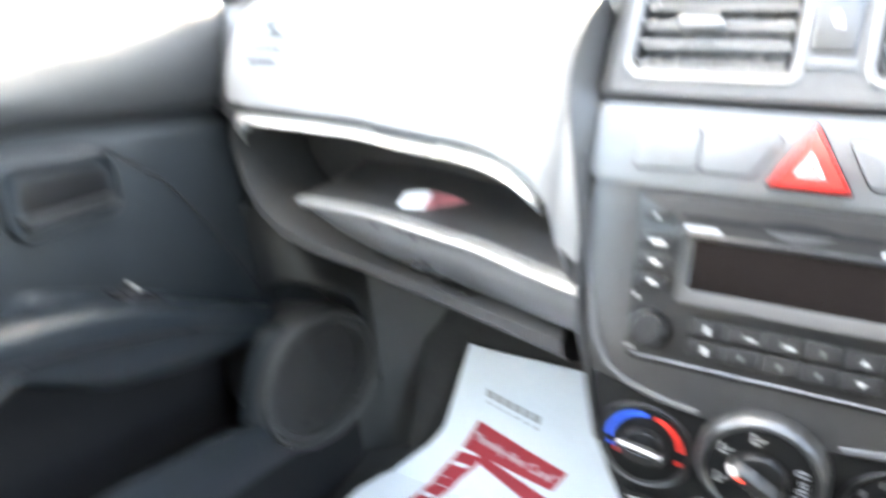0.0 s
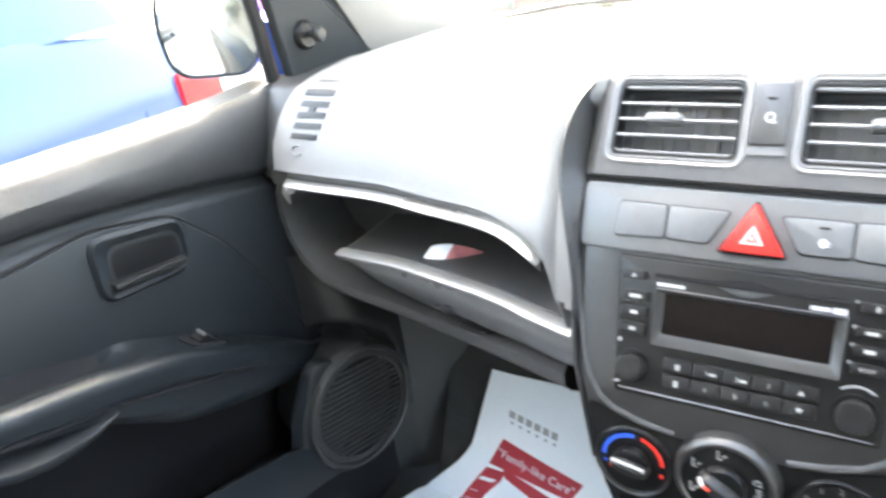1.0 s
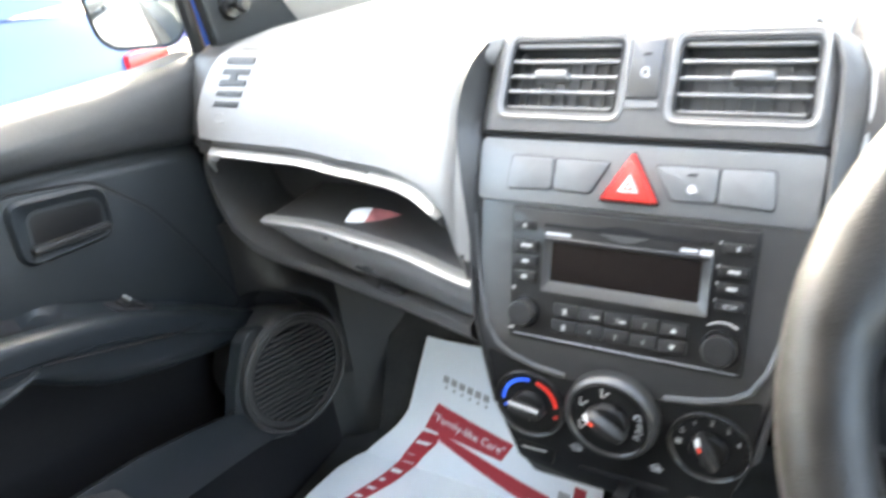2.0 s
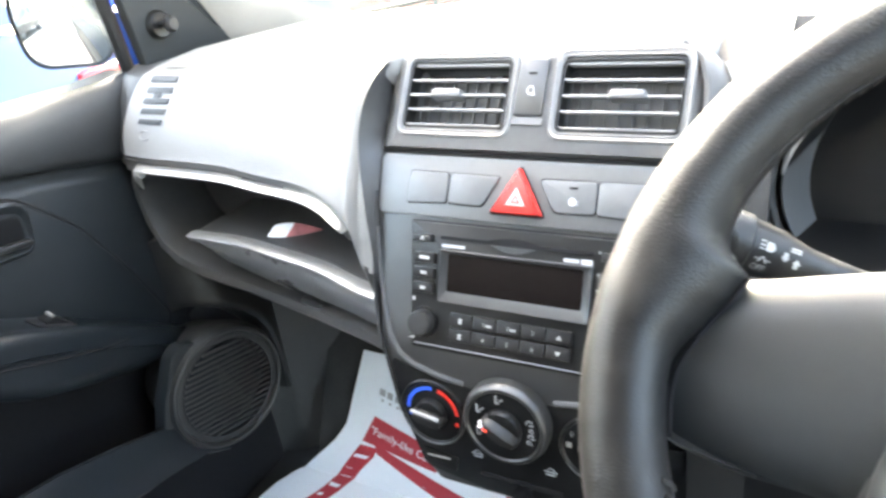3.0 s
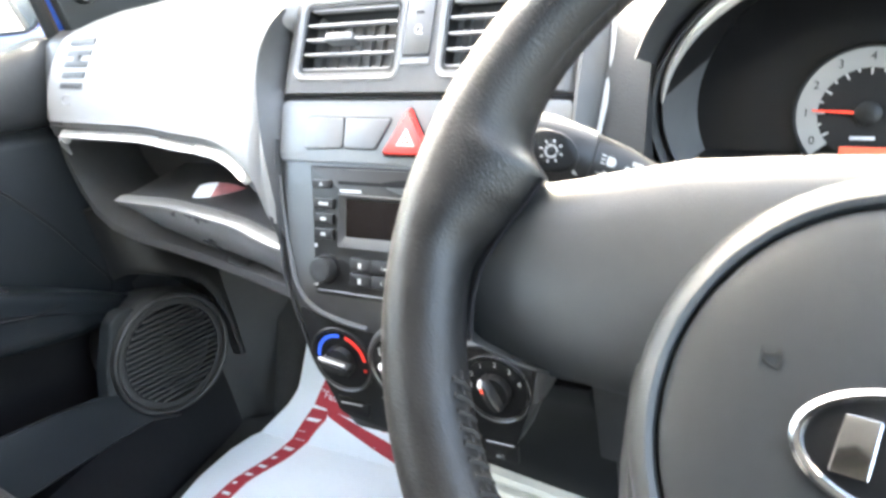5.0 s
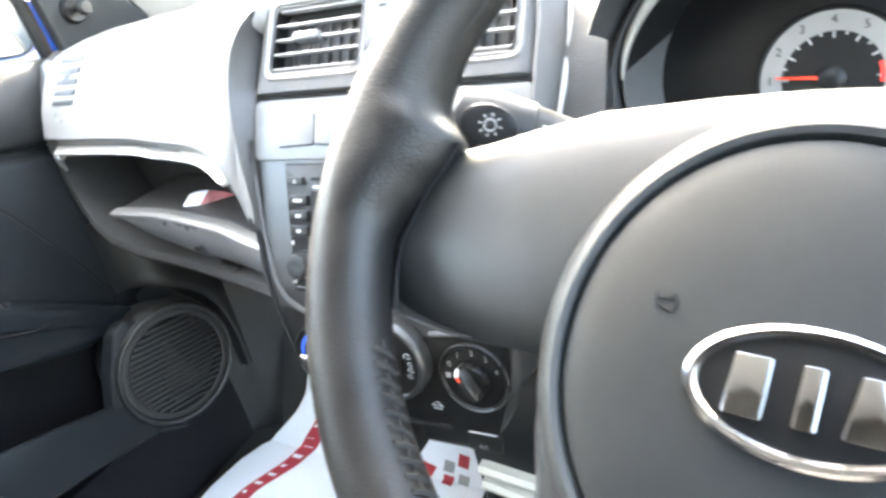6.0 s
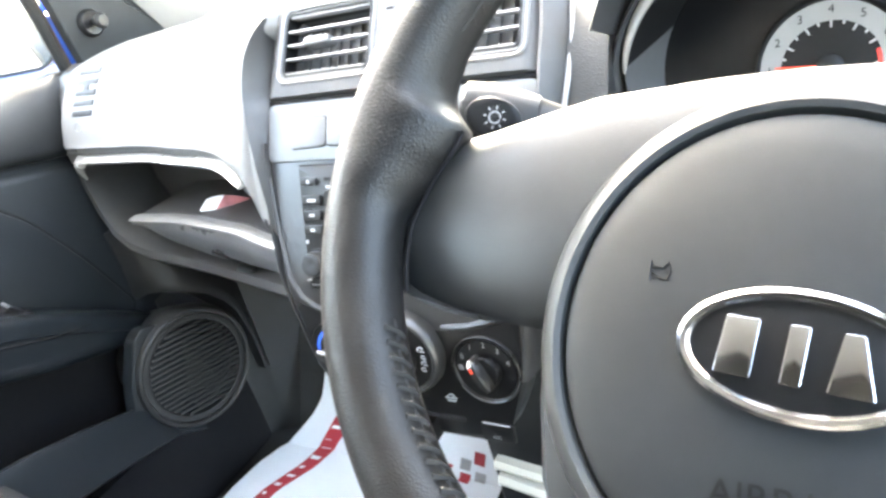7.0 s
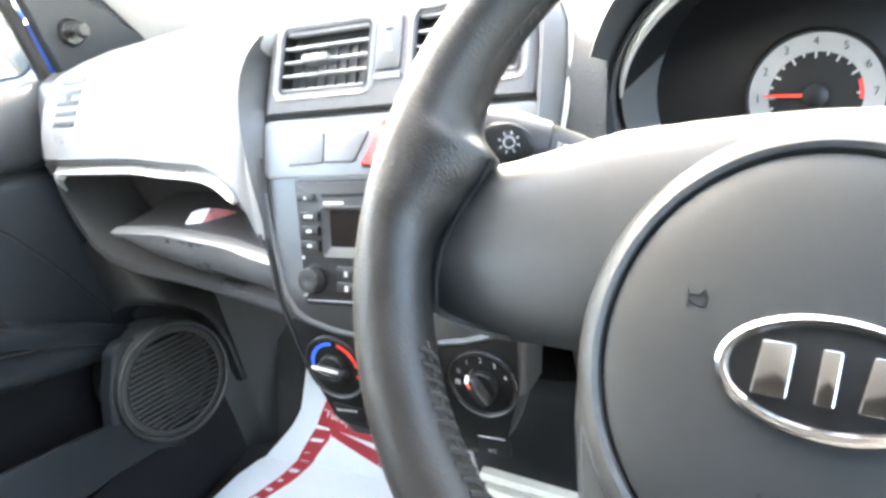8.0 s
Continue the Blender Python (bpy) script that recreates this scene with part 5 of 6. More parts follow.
def stalk_put(u, v, o=0.0):
    a = lerp(u, [p[0] for p in SMR], [p[1] for p in SMR])
    b = lerp(u, [p[0] for p in SMR], [p[2] for p in SMR])
    k = max(-0.95, min(0.95, v / b))
    return SA + sdir * u + sup * v + sn * (a * math.sqrt(1 - k * k) + o)


SX = 0.0215
sunp = [arc_band(SX, 0.0, 0.0028, 0.0037, 0, 350, 14)] + [[Vector((SX + r * math.cos(radians(q + d)), r * math.sin(radians(q + d)))) for r, d in ((0.0048, -5), (0.0066, -4), (0.0066, 4), (0.0048, 5))] for q in range(0, 360, 45)]
part("end_switch", plate(circle(0.021, -0.0005, 0.0165, 32, 0.0118), stalk_put, -0.001, 0.0010, 0.0008), M_BLACK, lever, "dark oval twist end")
prints(sunp, stalk_put, M_WHITE, lever, "symbol", 0.0014, 0.0005)
prints([rounded([(0.0535, 0.0015), (0.0575, 0.0015), (0.059, 0.004), (0.0575, 0.0068), (0.0535, 0.0068)], 0.001)] + [rect(0.050, 0.0525, 0.0018 + k * 0.0022, 0.0026 + k * 0.0022) for k in range(3)], stalk_put, M_WHITE, lever, "symbol", 0.0005, -0.0005)
prints([[(0.0515, -0.0055), (0.0525, -0.0055), (0.0545, -0.0018), (0.0535, -0.0018)], [(0.0562, -0.0055), (0.0572, -0.0055), (0.0548, -0.0018), (0.0538, -0.0018)], rect(0.0495, 0.0530, -0.0041, -0.0034), rect(0.0556, 0.0590, -0.0041, -0.0034)], stalk_put, M_WHITE, lever, "symbol", 0.0005, -0.0005)
lettering("OFF", 0.0050, stalk_put, 0.0535, -0.0090, M_WHITE, lever, "legend", off=0.0006)
prints([[(0.037, -0.0085), (0.0405, -0.0085), (0.037, -0.0060)]], stalk_put, M_WHITE, lever, "pointer", 0.0005, -0.0005)
for k, (u, v, d) in enumerate(((0.066, 0.0015, -1), (0.0735, -0.0005, 1))):
    prints([[(u, v + 0.0026 * d), (u + 0.0026, v), (u + 0.0012, v), (u + 0.0012, v - 0.0026 * d), (u - 0.0012, v - 0.0026 * d), (u - 0.0012, v), (u - 0.0026, v)]], stalk_put, M_WHITE, lever, "symbol", 0.0005, -0.0005)
prints([rect(0.068, 0.0745, 0.0055, 0.0063), rect(0.068, 0.0745, 0.0070, 0.0078)], stalk_put, M_WHITE, lever, "symbol", 0.0005, -0.0005)

# ---- driver side dash and instruments ----
def driver_pad():
    rings = []
    for i in range(21):
        x = 0.141 + i * 0.5 / 20
        e = math.exp(-((x - 0.141) / 0.02))
        d = 0.0 + 0.006 * e
        rings.append([Vector((x, 0.16, 0.56)), Vector((x, 0.02 + d, 0.57)), Vector((x, -0.005 + d, 0.80)), Vector((x, 0.012 + d, 0.868)), Vector((x, 0.028 + d, 0.91)), Vector((x, 0.046 + d, 0.945)), Vector((x, 0.075 + d, 0.98)), Vector((x, 0.12, 1.008)), Vector((x, 0.18, 1.02)), Vector((x, 0.32, 1.012)), Vector((x, 0.55, 0.98)), Vector((x, 0.55, 0.93)), Vector((x, 0.16, 0.92)), Vector((x, 0.16, 0.72))])
    return rings


bm = bmesh.new()
rr = driver_pad()
add_loft(bm, [rr[0], rr[1], rr[2]])
part("driver_cheek", bm, M_CHEEK, dashboard, "grey grained cheek beside the instruments")
low = [[Vector((p.x, p.y, p.z)) for p in (r[0], r[1], r[2], r[3], Vector((r[3].x, 0.12, 0.868)))] for r in rr[2:]]
part("driver_lower_panel", loft(low), M_BLACK, dashboard, "charcoal lower panel behind the wheel")
top = [[Vector((r[0].x, 0.166, 0.985)), Vector((r[0].x, 0.168, 1.014)), Vector((r[0].x, 0.19, 1.02)), r[9], r[10], r[11], Vector((r[0].x, 0.172, 0.93))] for r in rr[2:]]
part("driver_pad", loft(top), M_PAD_SUNLIT, dashboard)
IC = Vector((0.334, 0.0, 0.912))
cluster = thing("instrument_cluster", (0.334, 0.08, 0.85), "black instrument cluster under a hood", "instrument cluster")


def ell(y, rx, rz, a0, a1, n, dz=0.0, dx=0.0):
    return [Vector((IC.x + dx + rx * math.cos(radians(a0 + (a1 - a0) * i / n)), y, IC.z + dz + rz * math.sin(radians(a0 + (a1 - a0) * i / n)))) for i in range(n + 1)]


def shell(front, back, thick):
    """Hood between two arcs, with thickness outwards."""
    bm = bmesh.new()
    rings = []
    for a, b, t in zip(front, back, [thick] * len(front)):
        out = Vector((a.x - IC.x, 0, a.z - IC.z)).normalized() * t
        rings.append([a, a + out * 0.5 + Vector((0, -0.003, 0)), a + out, b + out, b])
    add_loft(bm, rings)
    return bm


part("hood", shell(ell(0.030, 0.156, 0.150, 161, 19, 36), ell(0.075, 0.141, 0.110, 165, 15, 36), 0.003), M_HARD, cluster, "charcoal eyebrow hood")
arcs = ell(0.058, 0.1375, 0.1065, 176, 4, 48)
part("inner_ring", tube(arcs, [0.0012 + 0.0050 * math.sin(math.pi * i / 48) ** 0.7 for i in range(49)], 8), M_SILVER, cluster, "bright inner ring")
part("tunnel", shell(ell(0.060, 0.135, 0.104, 173, 7, 40), ell(0.145, 0.108, 0.088, 161, 19, 40), 0.003), M_BLACK, cluster, "black tunnel round the dials")
for a0, a1, b0, b1 in ((222, 173, 222, 161), (7, -42, 19, -42)):
    part("inner_cheek", shell(ell(0.060, 0.135, 0.104, a0, a1, 14), ell(0.145, 0.108, 0.088, b0, b1, 14), 0.003), M_GREYSATIN, cluster, "satin grey inner cheek")
part("outer_rim", shell(ell(0.052, 0.142, 0.112, 215, -35, 40), ell(0.175, 0.142, 0.108, 215, -35, 40), 0.004), M_HARD, cluster, "dark rim")
fn = Vector((0, -0.93, 0.36)).normalized()
fv = Vector((0, 0.36, 0.93)).normalized()
FO = Vector((0.333, 0.098, 0.897))


def dial_put(u, v, o=0.0):
    return FO + Vector((1, 0, 0)) * u + fv * v + fn * o


face = part("face", plate(rounded([(-0.125, -0.065), (0.125, -0.065), (0.125, 0.045), (0.09, 0.108), (-0.09, 0.108), (-0.125, 0.045)], 0.02), dial_put, -0.012, -0.006, 0.001), M_BLACK, cluster, "black dial face")
FM = frame_matrix(FO, Vector((1, 0, 0)), fv, fn)
tach = part("rev_counter", lathe([(0.050, -0.008), (0.050, 0.003), (0.0485, 0.004), (0.047, 0.002), (0.0468, -0.006)], FM, 56), M_BLACK, cluster, "rev counter")
prints([arc_band(0, 0, 0.0325, 0.0465, 222, -42, 48)], dial_put, M_DIALWHITE, tach, "scale_band", 0.0008, -0.004, "white scale band")
prints([circle(0, 0, 0.0325, 40)], dial_put, M_BLACK, tach, "dial_centre", 0.0006, -0.004)
for k in range(8):
    a = radians(210 - k * 30)
    lettering(str(k), 0.0085, dial_put, 0.0400 * math.cos(a), 0.0400 * math.sin(a), M_DARK, tach, "numeral", off=0.0022)
    for kk, r0 in ((0, 0.0275), (0.5, 0.030)):
        if k == 7 and kk:
            continue
        b = math.degrees(a) - kk * 30
        prints([arc_band(0, 0, r0, 0.0322, b - 1.3, b + 1.3, 2)], dial_put, M_WHITE, tach, "tick", 0.0010, 0)
prints([arc_band(0, 0, 0.0295, 0.0322, 18, -8, 6)], dial_put, M_REDPRINT, tach, "red_zone", 0.0011, 0)
na = radians(177)
part("needle", loft([[dial_put(math.cos(na) * r - math.sin(na) * w, math.sin(na) * r + math.cos(na) * w, o) for w, o in ((-h, 0.003), (h, 0.003), (h, 0.0045), (-h, 0.0045))] for r, h in ((0.0, 0.0012), (0.036, 0.0006))]), M_NEEDLE, tach, "red needle")
part("needle_hub", lathe([(0.009, 0.0005), (0.009, 0.005), (0.007, 0.0065), (0, 0.0068)], FM, 28), M_BLACK, tach, "black needle hub")
prints([rect(-0.016, 0.016, -0.036, -0.024, 0.001)], dial_put, M_ORANGE, tach, "trip_display", 0.0012, 0, "orange trip display")
prints([rect(-0.010, 0.006, -0.019, -0.0165)], dial_put, M_GREYINK, tach, "unit_legend", 0.0011, 0)

# ---- passenger door ----
door = thing("passenger_door", (-0.66, -0.3, 0.3), "charcoal passenger door card with pull handle and speaker", "car door")
BELT = lambda y: lerp(y, [-0.95, -0.3, -0.1, 0.0, 0.1, 0.19], [1.022, 0.992, 0.9825, 0.9755, 0.9725, 0.975])                       # the belt falls gently towards the front
GROOVE = lambda y: lerp(y, [-0.95, -0.5, -0.234, -0.08, 0.125, 0.2], [0.96, 0.95, 0.932, 0.910, 0.866, 0.85])


def door_x(y):
    return -0.622 + 0.05 * max(0, min(y, 0.13) - 0.06) - 0.03 * max(0, -0.3 - y)


def door_section(profile, y, back=-0.70):
    ring = [Vector((door_x(y) + dx, y, z)) for dx, z in profile]
    return ring + [Vector((back, y, ring[-1].z)), Vector((back, y, ring[0].z))]


YS = [-0.95, -0.7, -0.5, -0.4, -0.3, -0.2, -0.1, -0.03, 0.03, 0.08, 0.115, 0.15, 0.19]
rings = []
for y in YS:
    b, g = BELT(y), GROOVE(y)
    rings.append(door_section([(-0.032, b - 0.003), (-0.016, b), (-0.006, b - 0.008), (0.002, b - 0.03), (0.005, (b + g) / 2), (0.004, g + 0.014), (0.0, g + 0.006), (-0.006, g + 0.001), (-0.016, g)], y))
part("belt_panel", loft(rings), M_DOORTOP, door, "grained upper belt panel")
rings = []
for y in YS:
    g = GROOVE(y)
    f = lerp(y, [-0.95, -0.3, -0.2, -0.1, 0.0, 0.1, 0.19], [0.76, 0.755, 0.73, 0.68, 0.63, 0.585, 0.56])
    rings.append(door_section([(-0.016, g - 0.001), (-0.0155, g - 0.007), (-0.011, g - 0.0125), (-0.006, g - 0.016), (-0.003, g - 0.024), (-0.003, (g + f) / 2), (-0.003, f + 0.02), (-0.008, f)], y))
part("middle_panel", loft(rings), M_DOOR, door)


def door_put(y, z, off=0.0):
    return Vector((door_x(y) + off, y, z))


# raised insert whose front edge sweeps down to the speaker
ins = rounded([(-0.95, 0.93), (-0.25, 0.905), (-0.152, 0.908), (-0.052, 0.882), (0.012, 0.815), (0.055, 0.735), (0.098, 0.63), (0.085, 0.615), (-0.07, 0.69), (-0.2, 0.745), (-0.95, 0.785)], 0.02, 6)
part("insert", plate(ins, door_put, -0.006, 0.0045, 0.0035), M_DOOR, door, "smooth charcoal insert")
# solid dark rod draws the groove's shade
part("insert_groove", tube([door_put(p.x, p.y, 0.0) for p in inset(ins, -0.0015)], 0.0024, 6, True), M_DARK, door, "dark rod for the shade in the groove round the insert")
# release handle in its scoop
hc_out, hc_in = rounded([(-0.166, 0.826), (-0.048, 0.812), (-0.041, 0.878), (-0.160, 0.903)], 0.022, 6), rounded([(-0.143, 0.840), (-0.058, 0.828), (-0.053, 0.862), (-0.137, 0.880)], 0.014, 6)
part("handle_surround", ring_plate(hc_out, hc_in, door_put, 0.0, 0.0105, 0.006, 0.004), M_DOOR, door)
# plate barely sunk; black colour replaces the shade of a deep scoop
part("handle_scoop", plate(hc_in, door_put, 0.002, 0.0052, 0.0002), M_BLACK, door, "shallow scoop blackened for its shade")
part("release_handle", plate(rounded([(-0.151, 0.8385), (-0.056, 0.8245), (-0.0535, 0.8325), (-0.10, 0.8395), (-0.1495, 0.8465)], 0.0035, 4), door_put, 0.003, 0.0165, 0.003), M_BUTTON, door, "dark release handle")


def armrest():
    AY = [-0.95, -0.6, -0.4, -0.31, -0.25, -0.22, -0.195, -0.182, -0.172, -0.146, -0.075, 0.008, 0.06, 0.10]
    TOPZ = [0.862, 0.852, 0.832, 0.808, 0.792, 0.783, 0.774, 0.770, 0.766, 0.757, 0.722, 0.671, 0.636, 0.604]
    LOWZ = [0.815, 0.805, 0.786, 0.764, 0.742, 0.722, 0.700, 0.690, 0.682, 0.664, 0.633, 0.602, 0.588, 0.578]
    WID = [0.066, 0.066, 0.065, 0.064, 0.063, 0.062, 0.061, 0.061, 0.0605, 0.060, 0.056, 0.050, 0.040, 0.022]
    RISE = [0.020, 0.020, 0.020, 0.020, 0.019, 0.018, 0.016, 0.015, 0.0145, 0.013, 0.009, 0.004, 0.002, 0.001]
    DIP = [0.035, 0.035, 0.035, 0.035, 0.034, 0.031, 0.024, 0.012, 0.0, 0.0, 0.0, 0.0, 0.0, 0.0]
    rings = []
    for i in range(64):
        y = -0.95 + 0.55 * i / 9 if i < 9 else -0.40 + 0.50 * (i - 9) / 54
        z, b, w, r = (smoothed(y, AY, q, 0.012) for q in (TOPZ, LOWZ, WID, RISE))
        p = smoothed(y, AY, DIP, 0.016)
        x = door_x(y)
        m = max(z - 0.037, b + 0.012)
        rings.append([Vector((x - 0.01, y, z + r + 0.006)), Vector((x + 0.003, y, z + r + 0.002)), Vector((x + 0.007, y, z + r * 0.9 + 0.001 - p)), Vector((x + w * 0.54, y, z + r * 0.2 + 0.001 - p)), Vector((x + w * 0.62, y, z + r * 0.06 + 0.0015)), Vector((x + w * 0.72, y, z + 0.002)),
                      Vector((x + w * 0.90, y, z + 0.001)), Vector((x + w, y, z - 0.005)), Vector((x + w * 1.02, y, z - 0.014)), Vector((x + w * 1.0, y, m + 0.007)), Vector((x + w * 0.95, y, m + 0.0045)), Vector((x + w * 0.95, y, m)), Vector((x + w * 0.93, y, (m + b) / 2)),
                      Vector((x + w * 0.82, y, b + 0.006)), Vector((x + w * 0.7, y, b)), Vector((x + w * 0.4, y, min(b + 0.004, z - 0.045))), Vector((x - 0.01, y, min(b + 0.012, z - 0.045)))])
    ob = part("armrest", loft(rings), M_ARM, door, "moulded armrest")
    def ap(y, u, o):
        w = lerp(y, AY, WID)
        return Vector((door_x(y) + u, y, lerp(y, AY, TOPZ) + 0.002 + lerp(y, AY, RISE) * max(0.0, 1 - (u - 0.003) / (w * 0.66 - 0.003)) + o))
    rings = []
    for q in (-0.70, -0.60, -0.40, -0.31, -0.25, -0.22, -0.205, -0.196):
        x, z, w, r, p = door_x(q), lerp(q, AY, TOPZ), lerp(q, AY, WID), lerp(q, AY, RISE), lerp(q, AY, DIP)
        rings.append([Vector((x + 0.0055, q, z + r * 0.9 - 0.005)), Vector((x + 0.0095, q, z + r * 0.8 - p * 0.7)), Vector((x + w * 0.5, q, z - p * 0.78)), Vector((x + w * 0.48, q, z - p)), Vector((x + 0.004, q, z - p))])
    # fill whose dark colour gives the hollow its shade
    part("pull_pocket", loft(rings), M_DARK, ob, "pull pocket hollow filled dark for its shade")
    y = -0.074
    part("switch_bezel", plate(rounded([(y - 0.030, 0.012), (y + 0.022, 0.012), (y + 0.020, 0.034), (y - 0.026, 0.036)], 0.006), ap, -0.004, 0.0016, 0.0005), M_DARK, ob, "dark switch bezel")
    sw = part("window_switch", loft([[ap(q, a, b) for a, b in ((0.015, -0.002), (0.031, -0.002), (0.031, t), (0.015, t + 0.001))] for q, t in ((y - 0.014, 0.003), (y, 0.010), (y + 0.013, 0.003))]), M_BLACK, ob, "small window switch")
    part("switch_edge", tube([ap(y - 0.002, 0.016, 0.0105), ap(y - 0.002, 0.028, 0.010)], 0.0024, 8), M_SILVER, sw, "bright switch edge")
    # dark rod for the shade between the armrest's upper bar and its lower lobe
    part("groove", tube([Vector((door_x(q) + lerp(q, AY, WID) * k, q, z)) for q, z, k in ((-0.215, 0.746, 0.965), (-0.16, 0.7235, 0.972), (-0.11, 0.701, 0.975), (-0.054, 0.6765, 0.985), (-0.01, 0.664, 1.0), (0.02, 0.657, 0.97))], [0.0016, 0.0018, 0.0018, 0.0018, 0.0016, 0.0008], 6), M_DARK, ob, "dark rod for the shade in a moulding groove")
    # hollow grab below the bar: a lip that curves up to the bar
    rings = []
    for q, zt, zb in ((-0.60, 0.820, 0.805), (-0.45, 0.808, 0.792), (-0.40, 0.800, 0.781), (-0.358, 0.789, 0.766), (-0.331, 0.779, 0.750), (-0.30, 0.768, 0.740), (-0.27, 0.760, 0.737), (-0.25, 0.755, 0.739), (-0.232, 0.749, 0.743), (-0.222, 0.748, 0.746)):
        h = zt - zb
        rings.append([Vector((-0.585, q, zt + 0.003)), Vector((-0.580, q, zt - 0.1 * h)), Vector((-0.574, q, zt - 0.35 * h)), Vector((-0.566, q, zt - 0.55 * h)), Vector((-0.559, q, zt - 0.64 * h)), Vector((-0.5555, q, zt - 0.72 * h)), Vector((-0.5545, q, zt - 0.88 * h)), Vector((-0.5565, q, zb - 0.002)), Vector((-0.562, q, zb - 0.004)), Vector((-0.60, q, zb))])
    # no real slot here: a dark rod draws the shade under the bar
    part("grab_slot", tube([Vector((-0.5635, q, z)) for q, z in ((-0.45, 0.811), (-0.358, 0.793), (-0.331, 0.783), (-0.30, 0.772), (-0.27, 0.764), (-0.24, 0.754), (-0.222, 0.748))], [0.004, 0.004, 0.004, 0.004, 0.0035, 0.0025, 0.001], 6), M_DARK, ob, "dark rod for the shade above the grab lip")
    part("door_grab", loft(rings), M_DOOR, ob, "curved grab lip")


armrest()
# pocket: deep recess below the armrest with its shade put into the back's colour, lower wall
part("pocket_back", loft([[Vector((-0.72, y, 0.80)), Vector((-0.672, y, 0.80)), Vector((-0.672, y, 0.40)), Vector((-0.72, y, 0.30))] for y in (-0.95, 0.16)]), M_DARK, door, "pocket back coloured dark for its shade")
rings = []
for y, z, x in ((-0.95, 0.64, -0.562), (-0.4, 0.615, -0.558), (-0.167, 0.569, -0.555), (-0.09, 0.545, -0.554), (-0.01, 0.516, -0.553), (0.03, 0.498, -0.552), (0.07, 0.462, -0.553)):
    h = lerp(y, [-0.4, -0.147, -0.055, 0.022, 0.1], [0.106, 0.100, 0.085, 0.072, 0.052])
    rings.append([Vector((-0.66, y, z - 0.85 * h)), Vector((x - 0.016, y, z - 0.03)), Vector((x - 0.010, y, z)), Vector((x - 0.003, y, z + 0.001)), Vector((x + 0.003, y, z - 0.007)), Vector((x + 0.006, y, z - 0.56 * h)), Vector((x + 0.005, y, z - 0.9 * h)), Vector((x - 0.006, y, z - h)), Vector((x - 0.05, y, z - h - 0.002)), Vector((-0.70, y, z - h - 0.002))])
part("pocket_wall", loft(rings), M_ARM, door, "charcoal pocket wall")
# speaker pod
SPN = Vector((0.975, -0.20, 0.03)).normalized()
spy = (Vector((0, 0, 1)) - SPN * SPN.z).normalized()
spx = spy.cross(SPN)
SPC = Vector((-0.526, 0.086, 0.521))
SPM = frame_matrix(SPC, spx, spy, SPN)
pod = part("speaker_pod", lathe([(0.080, -0.10), (0.096, -0.034), (0.0975, -0.020), (0.0965, -0.009), (0.0938, -0.0025), (0.093, 0.001), (0.090, 0.0025), (0.087, 0.001), (0.0855, -0.003), (0.0855, -0.038)], SPM, 56), M_POD, door, "rounded speaker pod")
web = rounded([(-0.020, 0.512), (-0.004, 0.556), (0.014, 0.588), (0.026, 0.612), (0.045, 0.622), (0.075, 0.610), (0.09, 0.56), (0.06, 0.48), (0.02, 0.455), (-0.02, 0.47)], 0.008)
part("pocket_end", plate(web, lambda y, z, o: Vector((-0.5535 + 0.16 * max(0, y + 0.01) + o, y, z)), -0.022, 0.0, 0.003), M_DOOR, door, "flat web between pocket and speaker")
grille = part("speaker_grille", lathe([(0.0850, -0.036), (0.0850, -0.0025), (0.079, -0.001), (0.0755, -0.002), (0.0745, -0.026)], SPM, 56), M_POD, pod, "round slotted speaker grille")
part("speaker_cone", lathe([(0.0746, -0.026), (0.04, -0.030), (0, -0.032)], SPM, 40), M_DARK, grille, "black speaker cone")
for k in range(17):
    v = -0.066 + k * 0.00825
    w = math.sqrt(max(0, 0.0745 ** 2 - v * v)) - 0.001
    tilt = radians(-8)
    c, s = math.cos(tilt), math.sin(tilt)
    pts = [(-w, v - 0.0021), (w, v - 0.0021), (w, v + 0.0021), (-w, v + 0.0021)]
    part("grille_bar", plate([(x * c - z * s, x * s + z * c) for x, z in pts], lambda u, q, o: SPM @ Vector((u, q, o)), -0.0026, -0.0014, 0.0004), M_POD, grille)

# door glass and the mirror sail with its adjuster
g = [[Vector((x, y, z)) for x, z in ((-0.662, 0.93), (-0.645, 1.2), (-0.62, 1.37), (-0.616, 1.37), (-0.641, 1.2), (-0.658, 0.93))] for y in (-0.95, 0.19)]
dg = tagged(part("window_passenger", loft(g), M_GLASS), "clear passenger door glass", "window", kind="structure")
dg.visible_shadow = False
sail = thing("mirror_sail", (-0.61, 0.25, 0.98), "black triangular mirror sail panel with adjuster knob", "trim panel")
poly = rounded([(0.190, 0.972), (0.378, 0.952), (0.307, 1.057), (0.255, 1.125), (0.17, 1.165)], 0.006)
part("panel", plate(poly, lambda y, z, o: Vector((-0.615 + o + 0.06 * (y - 0.2), y, z)), -0.012, 0.004, 0.003), M_DOOR, sail)
KM = frame_matrix(Vector((-0.608, 0.225, 1.024)), Vector((0, 1, 0)), Vector((0, 0, 1)), Vector((1, 0, 0)))
part("knob_base", lathe([(0.020, -0.004), (0.019, 0.003), (0.016, 0.006), (0.013, 0.005), (0, 0.005)], KM, 28), M_BLACK, sail, "black socket")
part("knob", lathe([(0.004, 0.004), (0.005, 0.016), (0.010, 0.020), (0.011, 0.025), (0.008, 0.030), (0, 0.031)], KM, 24), M_BUTTON, sail, "shiny black adjuster knob")
